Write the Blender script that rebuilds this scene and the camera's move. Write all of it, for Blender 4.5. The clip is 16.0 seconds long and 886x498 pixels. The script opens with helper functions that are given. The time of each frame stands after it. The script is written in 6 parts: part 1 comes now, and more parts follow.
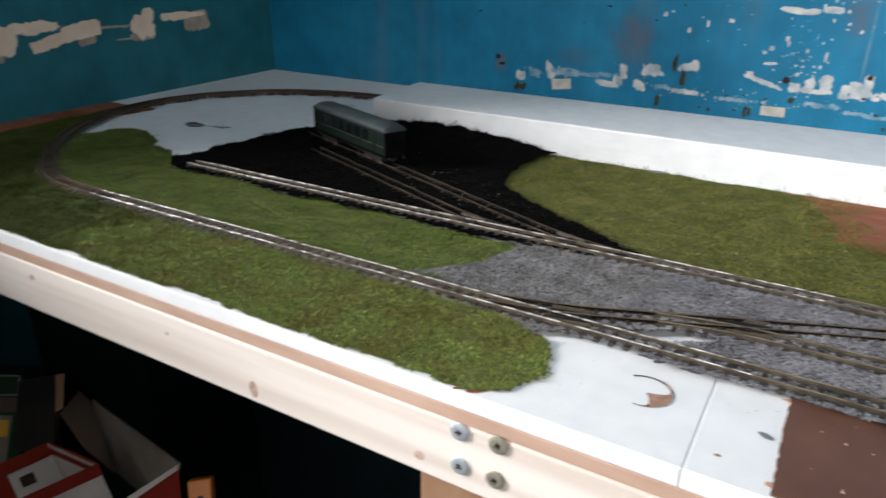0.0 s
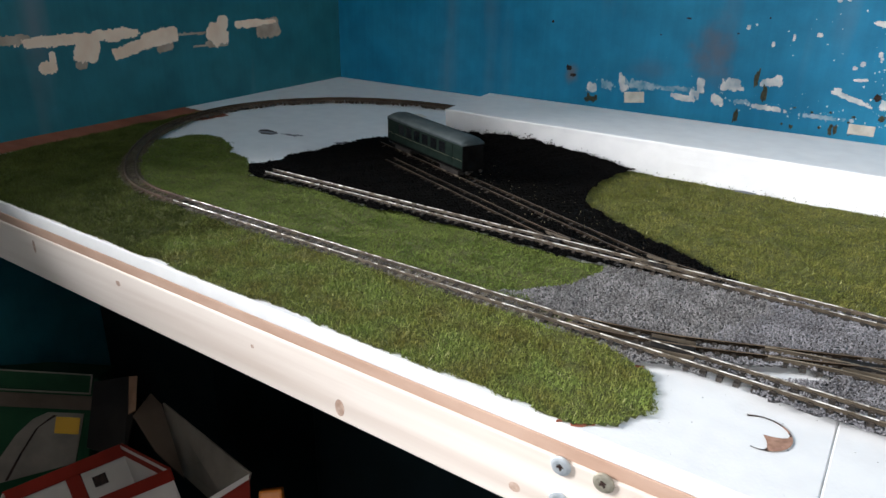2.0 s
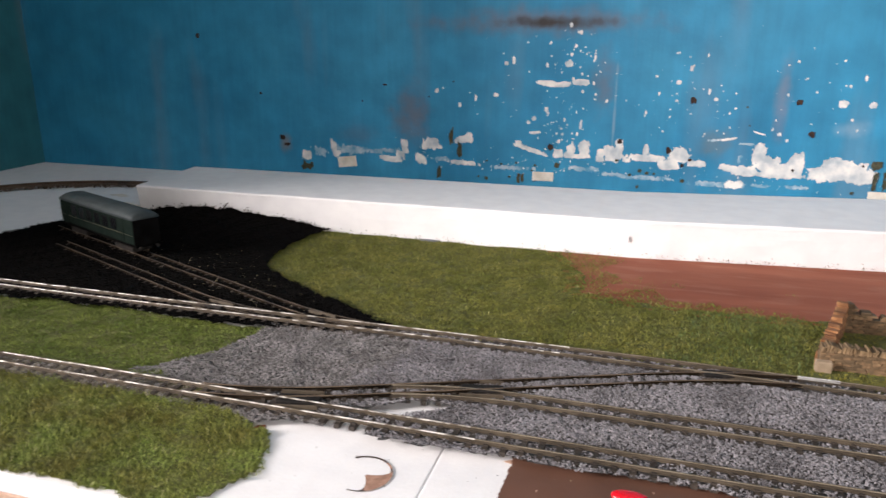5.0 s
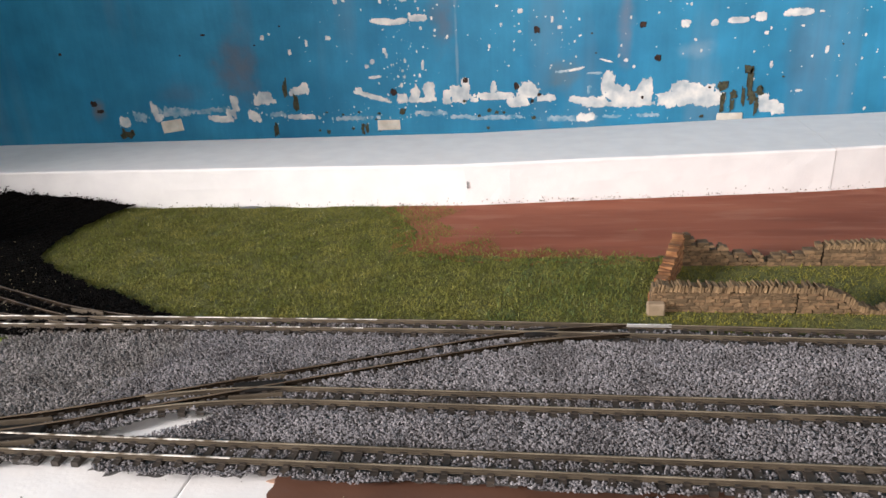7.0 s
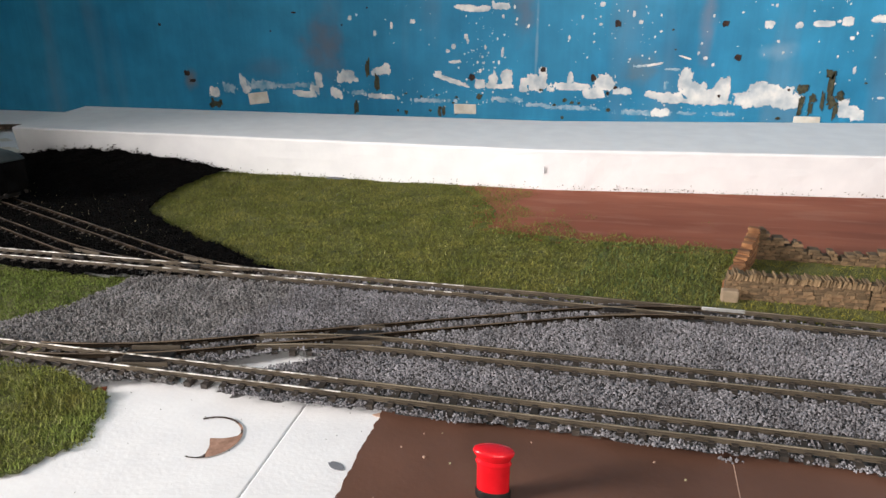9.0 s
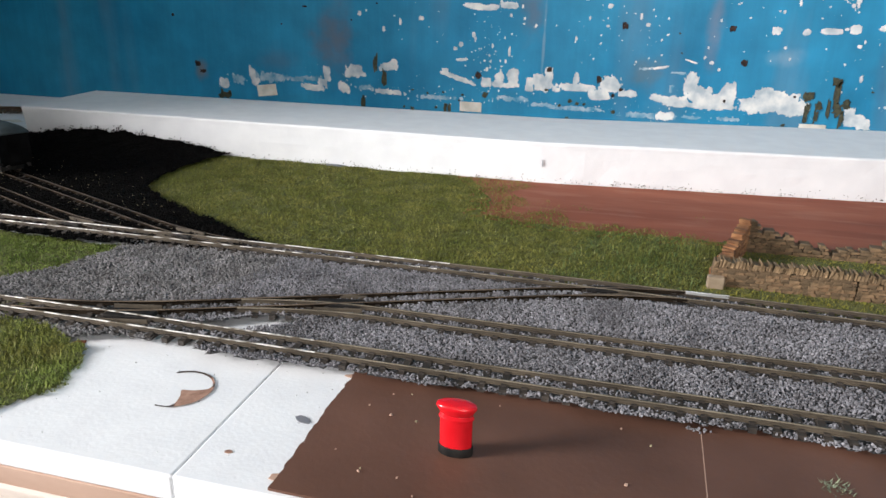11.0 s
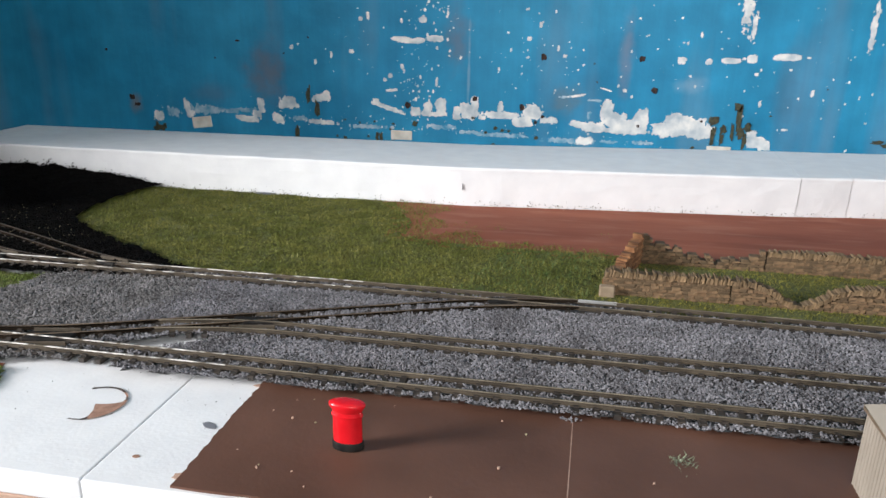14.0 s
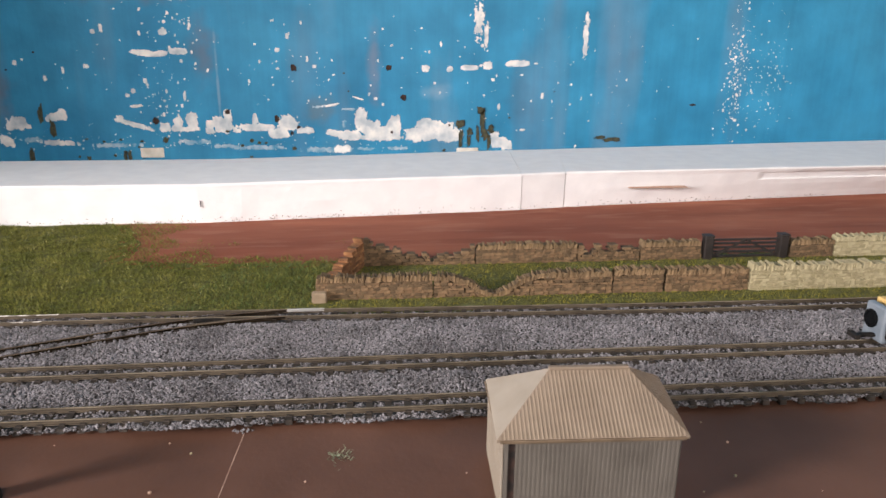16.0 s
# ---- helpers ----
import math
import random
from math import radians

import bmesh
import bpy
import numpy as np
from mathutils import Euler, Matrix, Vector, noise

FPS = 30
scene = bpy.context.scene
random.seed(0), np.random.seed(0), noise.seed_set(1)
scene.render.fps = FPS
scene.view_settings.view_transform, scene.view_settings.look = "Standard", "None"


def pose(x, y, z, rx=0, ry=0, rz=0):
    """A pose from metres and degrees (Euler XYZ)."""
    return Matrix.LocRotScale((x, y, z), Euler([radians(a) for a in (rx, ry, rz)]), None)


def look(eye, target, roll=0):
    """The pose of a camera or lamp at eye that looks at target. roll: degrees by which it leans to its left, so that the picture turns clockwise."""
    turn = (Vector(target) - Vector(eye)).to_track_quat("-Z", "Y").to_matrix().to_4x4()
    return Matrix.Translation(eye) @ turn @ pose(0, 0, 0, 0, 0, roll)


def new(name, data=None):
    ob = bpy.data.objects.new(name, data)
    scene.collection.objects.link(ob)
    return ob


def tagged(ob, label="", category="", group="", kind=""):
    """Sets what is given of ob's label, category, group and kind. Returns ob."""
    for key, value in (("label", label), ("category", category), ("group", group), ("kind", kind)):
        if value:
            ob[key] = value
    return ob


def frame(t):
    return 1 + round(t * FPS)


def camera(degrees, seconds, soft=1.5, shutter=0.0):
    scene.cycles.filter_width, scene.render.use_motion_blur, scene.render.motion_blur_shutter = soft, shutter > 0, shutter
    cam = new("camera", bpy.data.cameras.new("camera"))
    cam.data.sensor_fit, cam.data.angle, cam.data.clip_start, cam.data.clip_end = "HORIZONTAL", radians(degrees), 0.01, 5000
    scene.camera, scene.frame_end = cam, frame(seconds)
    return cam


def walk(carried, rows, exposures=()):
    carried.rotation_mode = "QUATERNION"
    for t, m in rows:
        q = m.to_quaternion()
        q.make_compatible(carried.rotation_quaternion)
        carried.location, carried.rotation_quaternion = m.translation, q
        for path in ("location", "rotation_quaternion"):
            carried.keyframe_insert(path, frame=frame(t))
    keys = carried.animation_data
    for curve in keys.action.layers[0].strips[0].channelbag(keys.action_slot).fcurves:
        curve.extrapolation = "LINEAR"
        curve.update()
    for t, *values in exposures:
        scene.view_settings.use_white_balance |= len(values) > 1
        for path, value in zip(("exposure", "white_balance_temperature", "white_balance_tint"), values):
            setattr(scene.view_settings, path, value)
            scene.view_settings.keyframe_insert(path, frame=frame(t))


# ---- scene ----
cam = camera(65.1, 16.0, shutter=0.25)
# seconds, eye in the plan's units, yaw, pitch, roll in degrees
ROWS = [
    (0, 0.0853, 0.0377, 0.1322, 29.97, -23.03, 0.98),
    (0.5, 0.0642, 0.0255, 0.1330, 36.72, -23.90, 1.20),
    (1, 0.0675, 0.0360, 0.1369, 33.98, -22.72, 0.55),
    (1.5, 0.0616, 0.0351, 0.1361, 34.05, -22.83, 1.35),
    (2, 0.0632, 0.0348, 0.1343, 33.84, -22.61, 1.24),
    (2.5, 0.0756, 0.0320, 0.1376, 33.79, -19.67, 1.46),
    (3, 0.0923, 0.0375, 0.1358, 30.84, -19.83, 1.14),
    (3.5, 0.0903, 0.0352, 0.1385, 28.13, -19.24, 1.12),
    (4, 0.0796, 0.0252, 0.1364, 21.66, -18.50, 3.86),
    (4.5, 0.0954, 0.0471, 0.1346, 20.78, -17.83, 2.56),
    (5, 0.1233, 0.0696, 0.1253, 16.76, -16.25, 0.22),
    (5.2, 0.1279, 0.0772, 0.1214, 14.15, -16.75, 1.35),
    (7.3, 0.1563, 0.1247, 0.1112, 8.09, -20.19, -2.86),
    (7.5, 0.1538, 0.1252, 0.1105, 8.33, -19.38, -2.04),
    (8, 0.1450, 0.1105, 0.1124, 11.43, -20.29, -0.65),
    (8.2, 0.1430, 0.1040, 0.1138, 12.13, -20.87, -0.64),
    (10.3, 0.1508, 0.0973, 0.1025, 13.98, -20.49, 0.46),
    (10.5, 0.1535, 0.0925, 0.0992, 14.60, -19.81, 0.84),
    (11, 0.1541, 0.0976, 0.1009, 13.82, -19.86, 1.41),
    (11.5, 0.1562, 0.1018, 0.1007, 12.56, -20.98, 1.51),
    (12, 0.1623, 0.1010, 0.1017, 12.33, -20.89, 0.27),
    (12.5, 0.1700, 0.0931, 0.0969, 11.87, -19.59, 1.11),
    (13, 0.1771, 0.0924, 0.0987, 11.07, -18.94, 1.23),
    (13.5, 0.1776, 0.0860, 0.1023, 11.31, -17.80, 0.82),
    (14, 0.1751, 0.0829, 0.1038, 9.91, -17.51, 1.07),
    (14.5, 0.1857, 0.0804, 0.1084, 6.08, -16.70, 0.89),
    (15, 0.2065, 0.0793, 0.1096, 0.84, -16.07, 0.43),
    (15.5, 0.2145, 0.0784, 0.1065, -2.87, -16.85, 0.65),
    (16, 0.2219, 0.0799, 0.1071, -5.24, -16.78, 0.38),
]
WINDOW_W, WINDOW_C = 97.0, (1.0, 0.982, 0.968)
EAST_W, EAST_C = 9.5, (1.0, 0.95, 0.88)
FRONT_W, FRONT_C = 16.0, (1.0, 0.98, 0.96)
EXPOSURES = [(0.0, -0.17, 6400, 10), (0.5, -0.08, 6400, 10), (2.0, -0.02, 6350, 10.5), (4.0, -0.1, 6750, 15), (5.0, -0.04, 7050, 19), (8.0, -0.17, 7050, 16), (10.5, -0.17, 6650, 12.5), (12.0, -0.2, 6400, 11), (14.5, -0.22, 6450, 11), (15.0, -0.14, 6950, 17.5), (16.0, -0.12, 7100, 19)]
SIZE = 1.32  # plan units to millimetres: the rails stand 9 mm apart
walk(cam, [(t, pose(x * SIZE, y * SIZE, z * SIZE, 90 + pitch, 0, yaw) @ pose(0, 0, 0, 0, 0, roll)) for t, x, y, z, yaw, pitch, roll in ROWS], EXPOSURES)

# ---- light ----
MM = 0.001 * SIZE
world = bpy.data.worlds.new("World")
scene.world = world
world.use_nodes = True
wn = world.node_tree
sky = wn.nodes.new("ShaderNodeTexSky")
sky.sky_type, sky.sun_disc = "NISHITA", False
sky.sun_elevation, sky.sun_rotation = radians(35), radians(250)
wn.links.new(sky.outputs["Color"], wn.nodes["Background"].inputs["Color"])
wn.nodes["Background"].inputs["Strength"].default_value = 0.1


def window_lamp(name, where, towards, width, height, watts, colour):
    lamp = bpy.data.lights.new(name, "AREA")
    lamp.shape, lamp.size, lamp.size_y = "RECTANGLE", width * SIZE, height * SIZE
    lamp.energy, lamp.color = watts, colour
    ob = new(name, lamp)
    ob.matrix_world = look([v * SIZE for v in where], [v * SIZE for v in towards])
    return tagged(ob, kind="structure")


# the window at the far end of the aisle, and a wide unseen one added behind the camera as fill
window_lamp("unseen_window_light", (-1.235, -0.38, 0.46), (0.2, 0.25, 0.05), 0.36, 0.40, WINDOW_W, WINDOW_C)
window_lamp("unseen_window_light", (0.25, -0.65, 0.38), (0.2, 0.6, 0.08), 0.58, 0.42, FRONT_W, FRONT_C)
# a third window at the far end of the layout
window_lamp("unseen_window_light", (1.655, 0.21, 0.40), (-0.5, 0.35, 0.05), 0.50, 0.44, EAST_W, EAST_C)


# ---- materials ----
def mat(name, c1, c2, scale=120.0, rough=0.7, bump=0.3, bump_scale=900.0, metal=0.0, island=0.0, rnd=0.0, spec=0.5, stretch=(1, 1, 1), depth=0.0004, fac=(0.35, 0.65)):
    """Two-tone noise over metres, with grain, fine relief and, on loose pieces, a change of value from piece to piece."""
    m = bpy.data.materials.new(name)
    m.use_nodes = True
    nt = m.node_tree
    n, l = nt.nodes, nt.links
    b = n["Principled BSDF"]
    co = n.new("ShaderNodeTexCoord")
    mp = n.new("ShaderNodeMapping")
    mp.inputs["Scale"].default_value = stretch
    l.new(co.outputs["Object"], mp.inputs["Vector"])
    t1 = n.new("ShaderNodeTexNoise")
    t1.inputs["Scale"].default_value, t1.inputs["Detail"].default_value = scale, 5
    l.new(mp.outputs["Vector"], t1.inputs["Vector"])
    rp = n.new("ShaderNodeValToRGB")
    rp.color_ramp.elements[0].position, rp.color_ramp.elements[1].position = fac
    rp.color_ramp.elements[0].color, rp.color_ramp.elements[1].color = (*c1, 1), (*c2, 1)
    l.new(t1.outputs["Fac"], rp.inputs["Fac"])
    last = rp.outputs["Color"]
    src = None
    if island:
        src, amount = n.new("ShaderNodeNewGeometry").outputs["Random Per Island"], island
    elif rnd:
        src, amount = n.new("ShaderNodeObjectInfo").outputs["Random"], rnd
    if src is not None:
        mr = n.new("ShaderNodeMapRange")
        mr.inputs["To Min"].default_value, mr.inputs["To Max"].default_value = 1 - amount, 1 + amount
        l.new(src, mr.inputs["Value"])
        hs = n.new("ShaderNodeHueSaturation")
        l.new(mr.outputs["Result"], hs.inputs["Value"])
        l.new(last, hs.inputs["Color"])
        last = hs.outputs["Color"]
    l.new(last, b.inputs["Base Color"])
    b.inputs["Roughness"].default_value, b.inputs["Metallic"].default_value = rough, metal
    b.inputs["Specular IOR Level"].default_value = spec
    if bump:
        t2 = n.new("ShaderNodeTexNoise")
        t2.inputs["Scale"].default_value, t2.inputs["Detail"].default_value = bump_scale, 4
        l.new(mp.outputs["Vector"], t2.inputs["Vector"])
        bp = n.new("ShaderNodeBump")
        bp.inputs["Strength"].default_value, bp.inputs["Distance"].default_value = bump, depth
        l.new(t2.outputs["Fac"], bp.inputs["Height"])
        l.new(bp.outputs["Normal"], b.inputs["Normal"])
    return m


def wall_paint(name, c1, c2, stains):
    """Old gloss paint: broad patches, drips and roller marks, soft stains."""
    m = mat(name, c1, c2, 9.0, 0.5, 0.35, 160.0, depth=0.001, fac=(0.3, 0.7), spec=0.3)
    nt = m.node_tree
    n, l = nt.nodes, nt.links
    b = n["Principled BSDF"]
    base = b.inputs["Base Color"].links[0].from_socket
    co = n["Texture Coordinate"]
    # broad mottling: thin and thick coats
    broad = n.new("ShaderNodeTexNoise")
    broad.inputs["Scale"].default_value, broad.inputs["Detail"].default_value = 28, 6
    l.new(co.outputs["Object"], broad.inputs["Vector"])
    vary = n.new("ShaderNodeMapRange")
    vary.inputs["From Min"].default_value, vary.inputs["From Max"].default_value = 0.3, 0.7
    vary.inputs["To Min"].default_value, vary.inputs["To Max"].default_value = 0.84, 1.14
    l.new(broad.outputs["Fac"], vary.inputs["Value"])
    coat = n.new("ShaderNodeHueSaturation")
    l.new(vary.outputs["Result"], coat.inputs["Value"])
    l.new(base, coat.inputs["Color"])
    base = coat.outputs["Color"]
    # brush marks: fine upright streaks in the coat
    bm_ = n.new("ShaderNodeMapping")
    bm_.inputs["Scale"].default_value = (190, 190, 9)
    l.new(co.outputs["Object"], bm_.inputs["Vector"])
    fine = n.new("ShaderNodeTexNoise")
    fine.inputs["Scale"].default_value, fine.inputs["Detail"].default_value = 1.0, 3
    l.new(bm_.outputs["Vector"], fine.inputs["Vector"])
    streak = n.new("ShaderNodeMapRange")
    streak.inputs["From Min"].default_value, streak.inputs["From Max"].default_value = 0.3, 0.7
    streak.inputs["To Min"].default_value, streak.inputs["To Max"].default_value = 0.955, 1.045
    l.new(fine.outputs["Fac"], streak.inputs["Value"])
    brushed = n.new("ShaderNodeHueSaturation")
    l.new(streak.outputs["Result"], brushed.inputs["Value"])
    l.new(base, brushed.inputs["Color"])
    base = brushed.outputs["Color"]
    # greyish streaks running down
    mp = n.new("ShaderNodeMapping")
    mp.inputs["Scale"].default_value = (14, 14, 2.2)
    l.new(co.outputs["Object"], mp.inputs["Vector"])
    t = n.new("ShaderNodeTexNoise")
    t.inputs["Scale"].default_value, t.inputs["Detail"].default_value = 1.0, 3
    l.new(mp.outputs["Vector"], t.inputs["Vector"])
    r = n.new("ShaderNodeMapRange")
    r.inputs["From Min"].default_value, r.inputs["From Max"].default_value = 0.60, 0.80
    r.inputs["To Max"].default_value = 0.55
    l.new(t.outputs["Fac"], r.inputs["Value"])
    mx = n.new("ShaderNodeMix")
    mx.data_type = "RGBA"
    l.new(r.outputs["Result"], mx.inputs["Factor"])
    l.new(base, mx.inputs["A"])
    mx.inputs["B"].default_value = (0.20, 0.21, 0.24, 1)
    last = mx.outputs["Result"]
    for x, z, rx, rz, strength, colour in stains:
        # a soft-edged stain of its own place and size
        sp = n.new("ShaderNodeMapping")
        sp.inputs["Location"].default_value = (-x / rx, 0, -z / rz)
        sp.inputs["Scale"].default_value = (1 / MM / rx, 0, 1 / MM / rz)
        l.new(co.outputs["Object"], sp.inputs["Vector"])
        ln = n.new("ShaderNodeVectorMath")
        ln.operation = "LENGTH"
        l.new(sp.outputs["Vector"], ln.inputs[0])
        ns = n.new("ShaderNodeTexNoise")
        ns.inputs["Scale"].default_value, ns.inputs["Detail"].default_value = 60, 4
        l.new(co.outputs["Object"], ns.inputs["Vector"])
        ad = n.new("ShaderNodeMath")
        ad.operation = "MULTIPLY_ADD"
        ad.inputs[1].default_value, ad.inputs[2].default_value = 1.6, -0.8
        l.new(ns.outputs["Fac"], ad.inputs[0])
        sm = n.new("ShaderNodeMath")
        l.new(ln.outputs["Value"], sm.inputs[0])
        l.new(ad.outputs[0], sm.inputs[1])
        fade = n.new("ShaderNodeMapRange")
        fade.interpolation_type = "SMOOTHSTEP"
        fade.inputs["From Min"].default_value, fade.inputs["From Max"].default_value = 0.0, 1.25
        fade.inputs["To Min"].default_value, fade.inputs["To Max"].default_value = strength, 0.0
        l.new(sm.outputs[0], fade.inputs["Value"])
        mw = n.new("ShaderNodeMix")
        mw.data_type = "RGBA"
        l.new(fade.outputs["Result"], mw.inputs["Factor"])
        l.new(last, mw.inputs["A"])
        mw.inputs["B"].default_value = (*colour, 1)
        last = mw.outputs["Result"]
    l.new(last, b.inputs["Base Color"])
    return m


GREY, BROWN, SOOT, DUSK = (0.135, 0.13, 0.155), (0.20, 0.15, 0.12), (0.035, 0.03, 0.028), (0.03, 0.10, 0.17)
# x, z, half width, half height in millimetres, strength, colour
STAINS = ((-92, 64, 21, 32, 0.7, GREY), (-143, 46, 22, 14, 0.3, GREY), (80, 98, 11, 30, 0.55, GREY), (90, 72, 1.3, 44, 0.25, (0.5, 0.55, 0.6)), (218, 86, 6.5, 36, 0.55, (0.19, 0.2, 0.26)), (172.5, 50, 13, 14, 0.6, (0.13, 0.145, 0.14)), (22, 146, 105, 13, 0.75, GREY), (35, 145, 50, 6, 0.95, SOOT), (-222, 34, 7, 11, 0.7, BROWN), (340, 62, 9, 30, 0.35, DUSK), (271, 65, 16, 7, 0.22, (0.5, 0.55, 0.6)))
M_BLUE = wall_paint("blue_paint", (0.008, 0.19, 0.35), (0.022, 0.25, 0.43), STAINS)
M_TEAL = wall_paint("teal_paint", (0.014, 0.122, 0.152), (0.023, 0.158, 0.19), ())
M_PLAIN = mat("plain_wall", (0.10, 0.105, 0.105), (0.14, 0.145, 0.145), 6, 0.8, 0.2, 120)
# the unseen ceiling is made pale to bounce light onto flat surfaces
M_CEIL = mat("ceiling_white", (0.66, 0.65, 0.63), (0.74, 0.73, 0.71), 6, 0.85, 0.2, 120)
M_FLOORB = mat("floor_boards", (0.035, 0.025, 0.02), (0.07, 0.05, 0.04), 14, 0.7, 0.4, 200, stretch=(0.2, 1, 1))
M_PLASTER = mat("bare_plaster", (0.4, 0.46, 0.5), (0.8, 0.78, 0.74), 70, 0.9, 0.5, 500)
M_THIN = mat("thinned_paint", (0.05, 0.25, 0.4), (0.46, 0.55, 0.6), 80, 0.8, 0.4, 400, fac=(0.35, 0.68))
M_CREAM = mat("bare_cream_plaster", (0.84, 0.6, 0.44), (0.92, 0.72, 0.56), 45, 0.9, 0.4, 300)
M_OLDPLASTER = mat("greyed_plaster", (0.34, 0.26, 0.2), (0.48, 0.38, 0.3), 60, 0.9, 0.4, 300)
M_STAIN = mat("grey_stain", (0.13, 0.14, 0.16), (0.20, 0.20, 0.22), 30, 0.7, 0.2, 300)
M_MOULD = mat("dark_mould", (0.028, 0.032, 0.02), (0.08, 0.075, 0.042), 400, 0.9, 0.3, 900)
M_HOLE = mat("dark_hole", (0.012, 0.009, 0.008), (0.05, 0.025, 0.018), 300, 0.95, 0.4, 900)
M_TAPE = mat("old_tape", (0.55, 0.50, 0.42), (0.72, 0.68, 0.60), 90, 0.7, 0.2, 500)
M_FOAM = mat("white_foam", (0.70, 0.71, 0.725), (0.75, 0.76, 0.77), 60, 0.8, 0.3, 600, depth=0.0003)
M_PINE = mat("pine_timber", (0.53, 0.43, 0.36), (0.79, 0.72, 0.66), 60, 0.6, 0.2, 300, stretch=(0.05, 1, 1), fac=(0.25, 0.6))
M_KNOT = mat("pine_knot", (0.36, 0.24, 0.18), (0.58, 0.44, 0.36), 260, 0.6, 0.1, 400)
M_MDF = mat("fibreboard_edge", (0.4, 0.255, 0.185), (0.5, 0.345, 0.265), 60, 0.85, 0.3, 800, stretch=(0.3, 1, 1))
M_LEG = mat("leg_timber", (0.30, 0.16, 0.09), (0.42, 0.25, 0.15), 30, 0.65, 0.15, 300, stretch=(1, 1, 0.08))
M_ZINC = mat("zinc_screw", (0.46, 0.52, 0.57), (0.62, 0.67, 0.71), 300, 0.42, 0.1, 900, metal=0.55)
M_OLDZINC = mat("aged_screw", (0.26, 0.24, 0.19), (0.40, 0.38, 0.31), 300, 0.5, 0.1, 900, metal=0.5)
M_GRASSB = mat("grass_base", (0.06, 0.07, 0.018), (0.115, 0.12, 0.036), 130, 0.95, 0.8, 900, depth=0.0008)
M_BLADE = mat("static_grass_olive", (0.1, 0.115, 0.022), (0.175, 0.17, 0.042), 45, 0.75, 0, island=0.55, spec=0.2)
M_BLADE1 = mat("static_grass_mixed", (0.155, 0.15, 0.035), (0.18, 0.235, 0.055), 45, 0.75, 0, island=0.55, spec=0.2)
M_BLADE3 = mat("static_grass_deep", (0.065, 0.105, 0.036), (0.108, 0.15, 0.056), 45, 0.75, 0, island=0.5, spec=0.2)
# these darker blades hold the left end's shade in their colour
M_BLADE_SHADE = mat("static_grass_shaded", (0.06, 0.075, 0.015), (0.1, 0.12, 0.028), 45, 0.8, 0, island=0.5, spec=0.15)
M_GLUE = mat("dried_glue", (0.09, 0.11, 0.06), (0.24, 0.26, 0.17), 300, 0.5, 0.2, 900)
M_BLADE2 = mat("static_grass_green", (0.085, 0.125, 0.02), (0.15, 0.19, 0.04), 45, 0.75, 0, island=0.5, spec=0.2)
M_BALB = mat("ballast_bed", (0.05, 0.048, 0.048), (0.105, 0.102, 0.102), 500, 0.95, 0.9, 1000, depth=0.0008)
M_BAL = mat("ballast_grain", (0.142, 0.138, 0.147), (0.235, 0.231, 0.247), 40, 0.9, 0.0, island=0.42, spec=0.3)
M_BALD = mat("glued_ballast", (0.135, 0.13, 0.13), (0.225, 0.218, 0.22), 60, 0.9, 0.0, island=0.35, spec=0.3)
M_BALDB = mat("glued_ballast_bed", (0.06, 0.057, 0.057), (0.12, 0.116, 0.116), 400, 0.95, 0.9, 1000, depth=0.0008)
M_BALM = mat("mucky_ballast", (0.085, 0.075, 0.055), (0.165, 0.15, 0.115), 60, 0.9, 0.0, island=0.35, spec=0.3)
M_COALB = mat("coal_bed", (0.001, 0.001, 0.001), (0.002, 0.0018, 0.0017), 500, 0.95, 0.9, 900, spec=0.05, depth=0.001)
M_COAL = mat("coal_grain", (0.0012, 0.0011, 0.0011), (0.0035, 0.003, 0.0028), 100, 0.85, 0.0, island=0.6, spec=0.08)
M_ROAD = mat("red_brown_paint", (0.185, 0.05, 0.028), (0.32, 0.108, 0.062), 16, 0.75, 0.25, 350, spec=0.2, stretch=(0.25, 1, 1))


def brushed(m, colour, scale, strength, low=0.52):
    """Lays long thin brush streaks of a second colour over a paint."""
    n, l = m.node_tree.nodes, m.node_tree.links
    b = n["Principled BSDF"]
    base = b.inputs["Base Color"].links[0].from_socket
    mp = n.new("ShaderNodeMapping")
    mp.inputs["Scale"].default_value = scale
    l.new(n["Texture Coordinate"].outputs["Object"], mp.inputs["Vector"])
    t = n.new("ShaderNodeTexNoise")
    t.inputs["Scale"].default_value, t.inputs["Detail"].default_value = 1.0, 6
    l.new(mp.outputs["Vector"], t.inputs["Vector"])
    r = n.new("ShaderNodeMapRange")
    r.inputs["From Min"].default_value, r.inputs["From Max"].default_value, r.inputs["To Max"].default_value = low, low + 0.16, strength
    l.new(t.outputs["Fac"], r.inputs["Value"])
    mx = n.new("ShaderNodeMix")
    mx.data_type = "RGBA"
    l.new(r.outputs["Result"], mx.inputs["Factor"])
    l.new(base, mx.inputs["A"])
    mx.inputs["B"].default_value = (*colour, 1)
    l.new(mx.outputs["Result"], b.inputs["Base Color"])
    return m


brushed(M_ROAD, (0.34, 0.155, 0.105), (22, 90, 1), 0.4)
brushed(M_ROAD, (0.12, 0.038, 0.022), (9, 60, 1), 0.35, 0.56)
M_CARD = mat("brown_painted_card", (0.088, 0.043, 0.029), (0.142, 0.07, 0.048), 20, 0.55, 0.2, 500, spec=0.25, fac=(0.3, 0.72))
M_SLEEP = mat("sleeper_plastic", (0.014, 0.011, 0.009), (0.045, 0.035, 0.027), 150, 0.7, 0.2, 900, rnd=0.3)
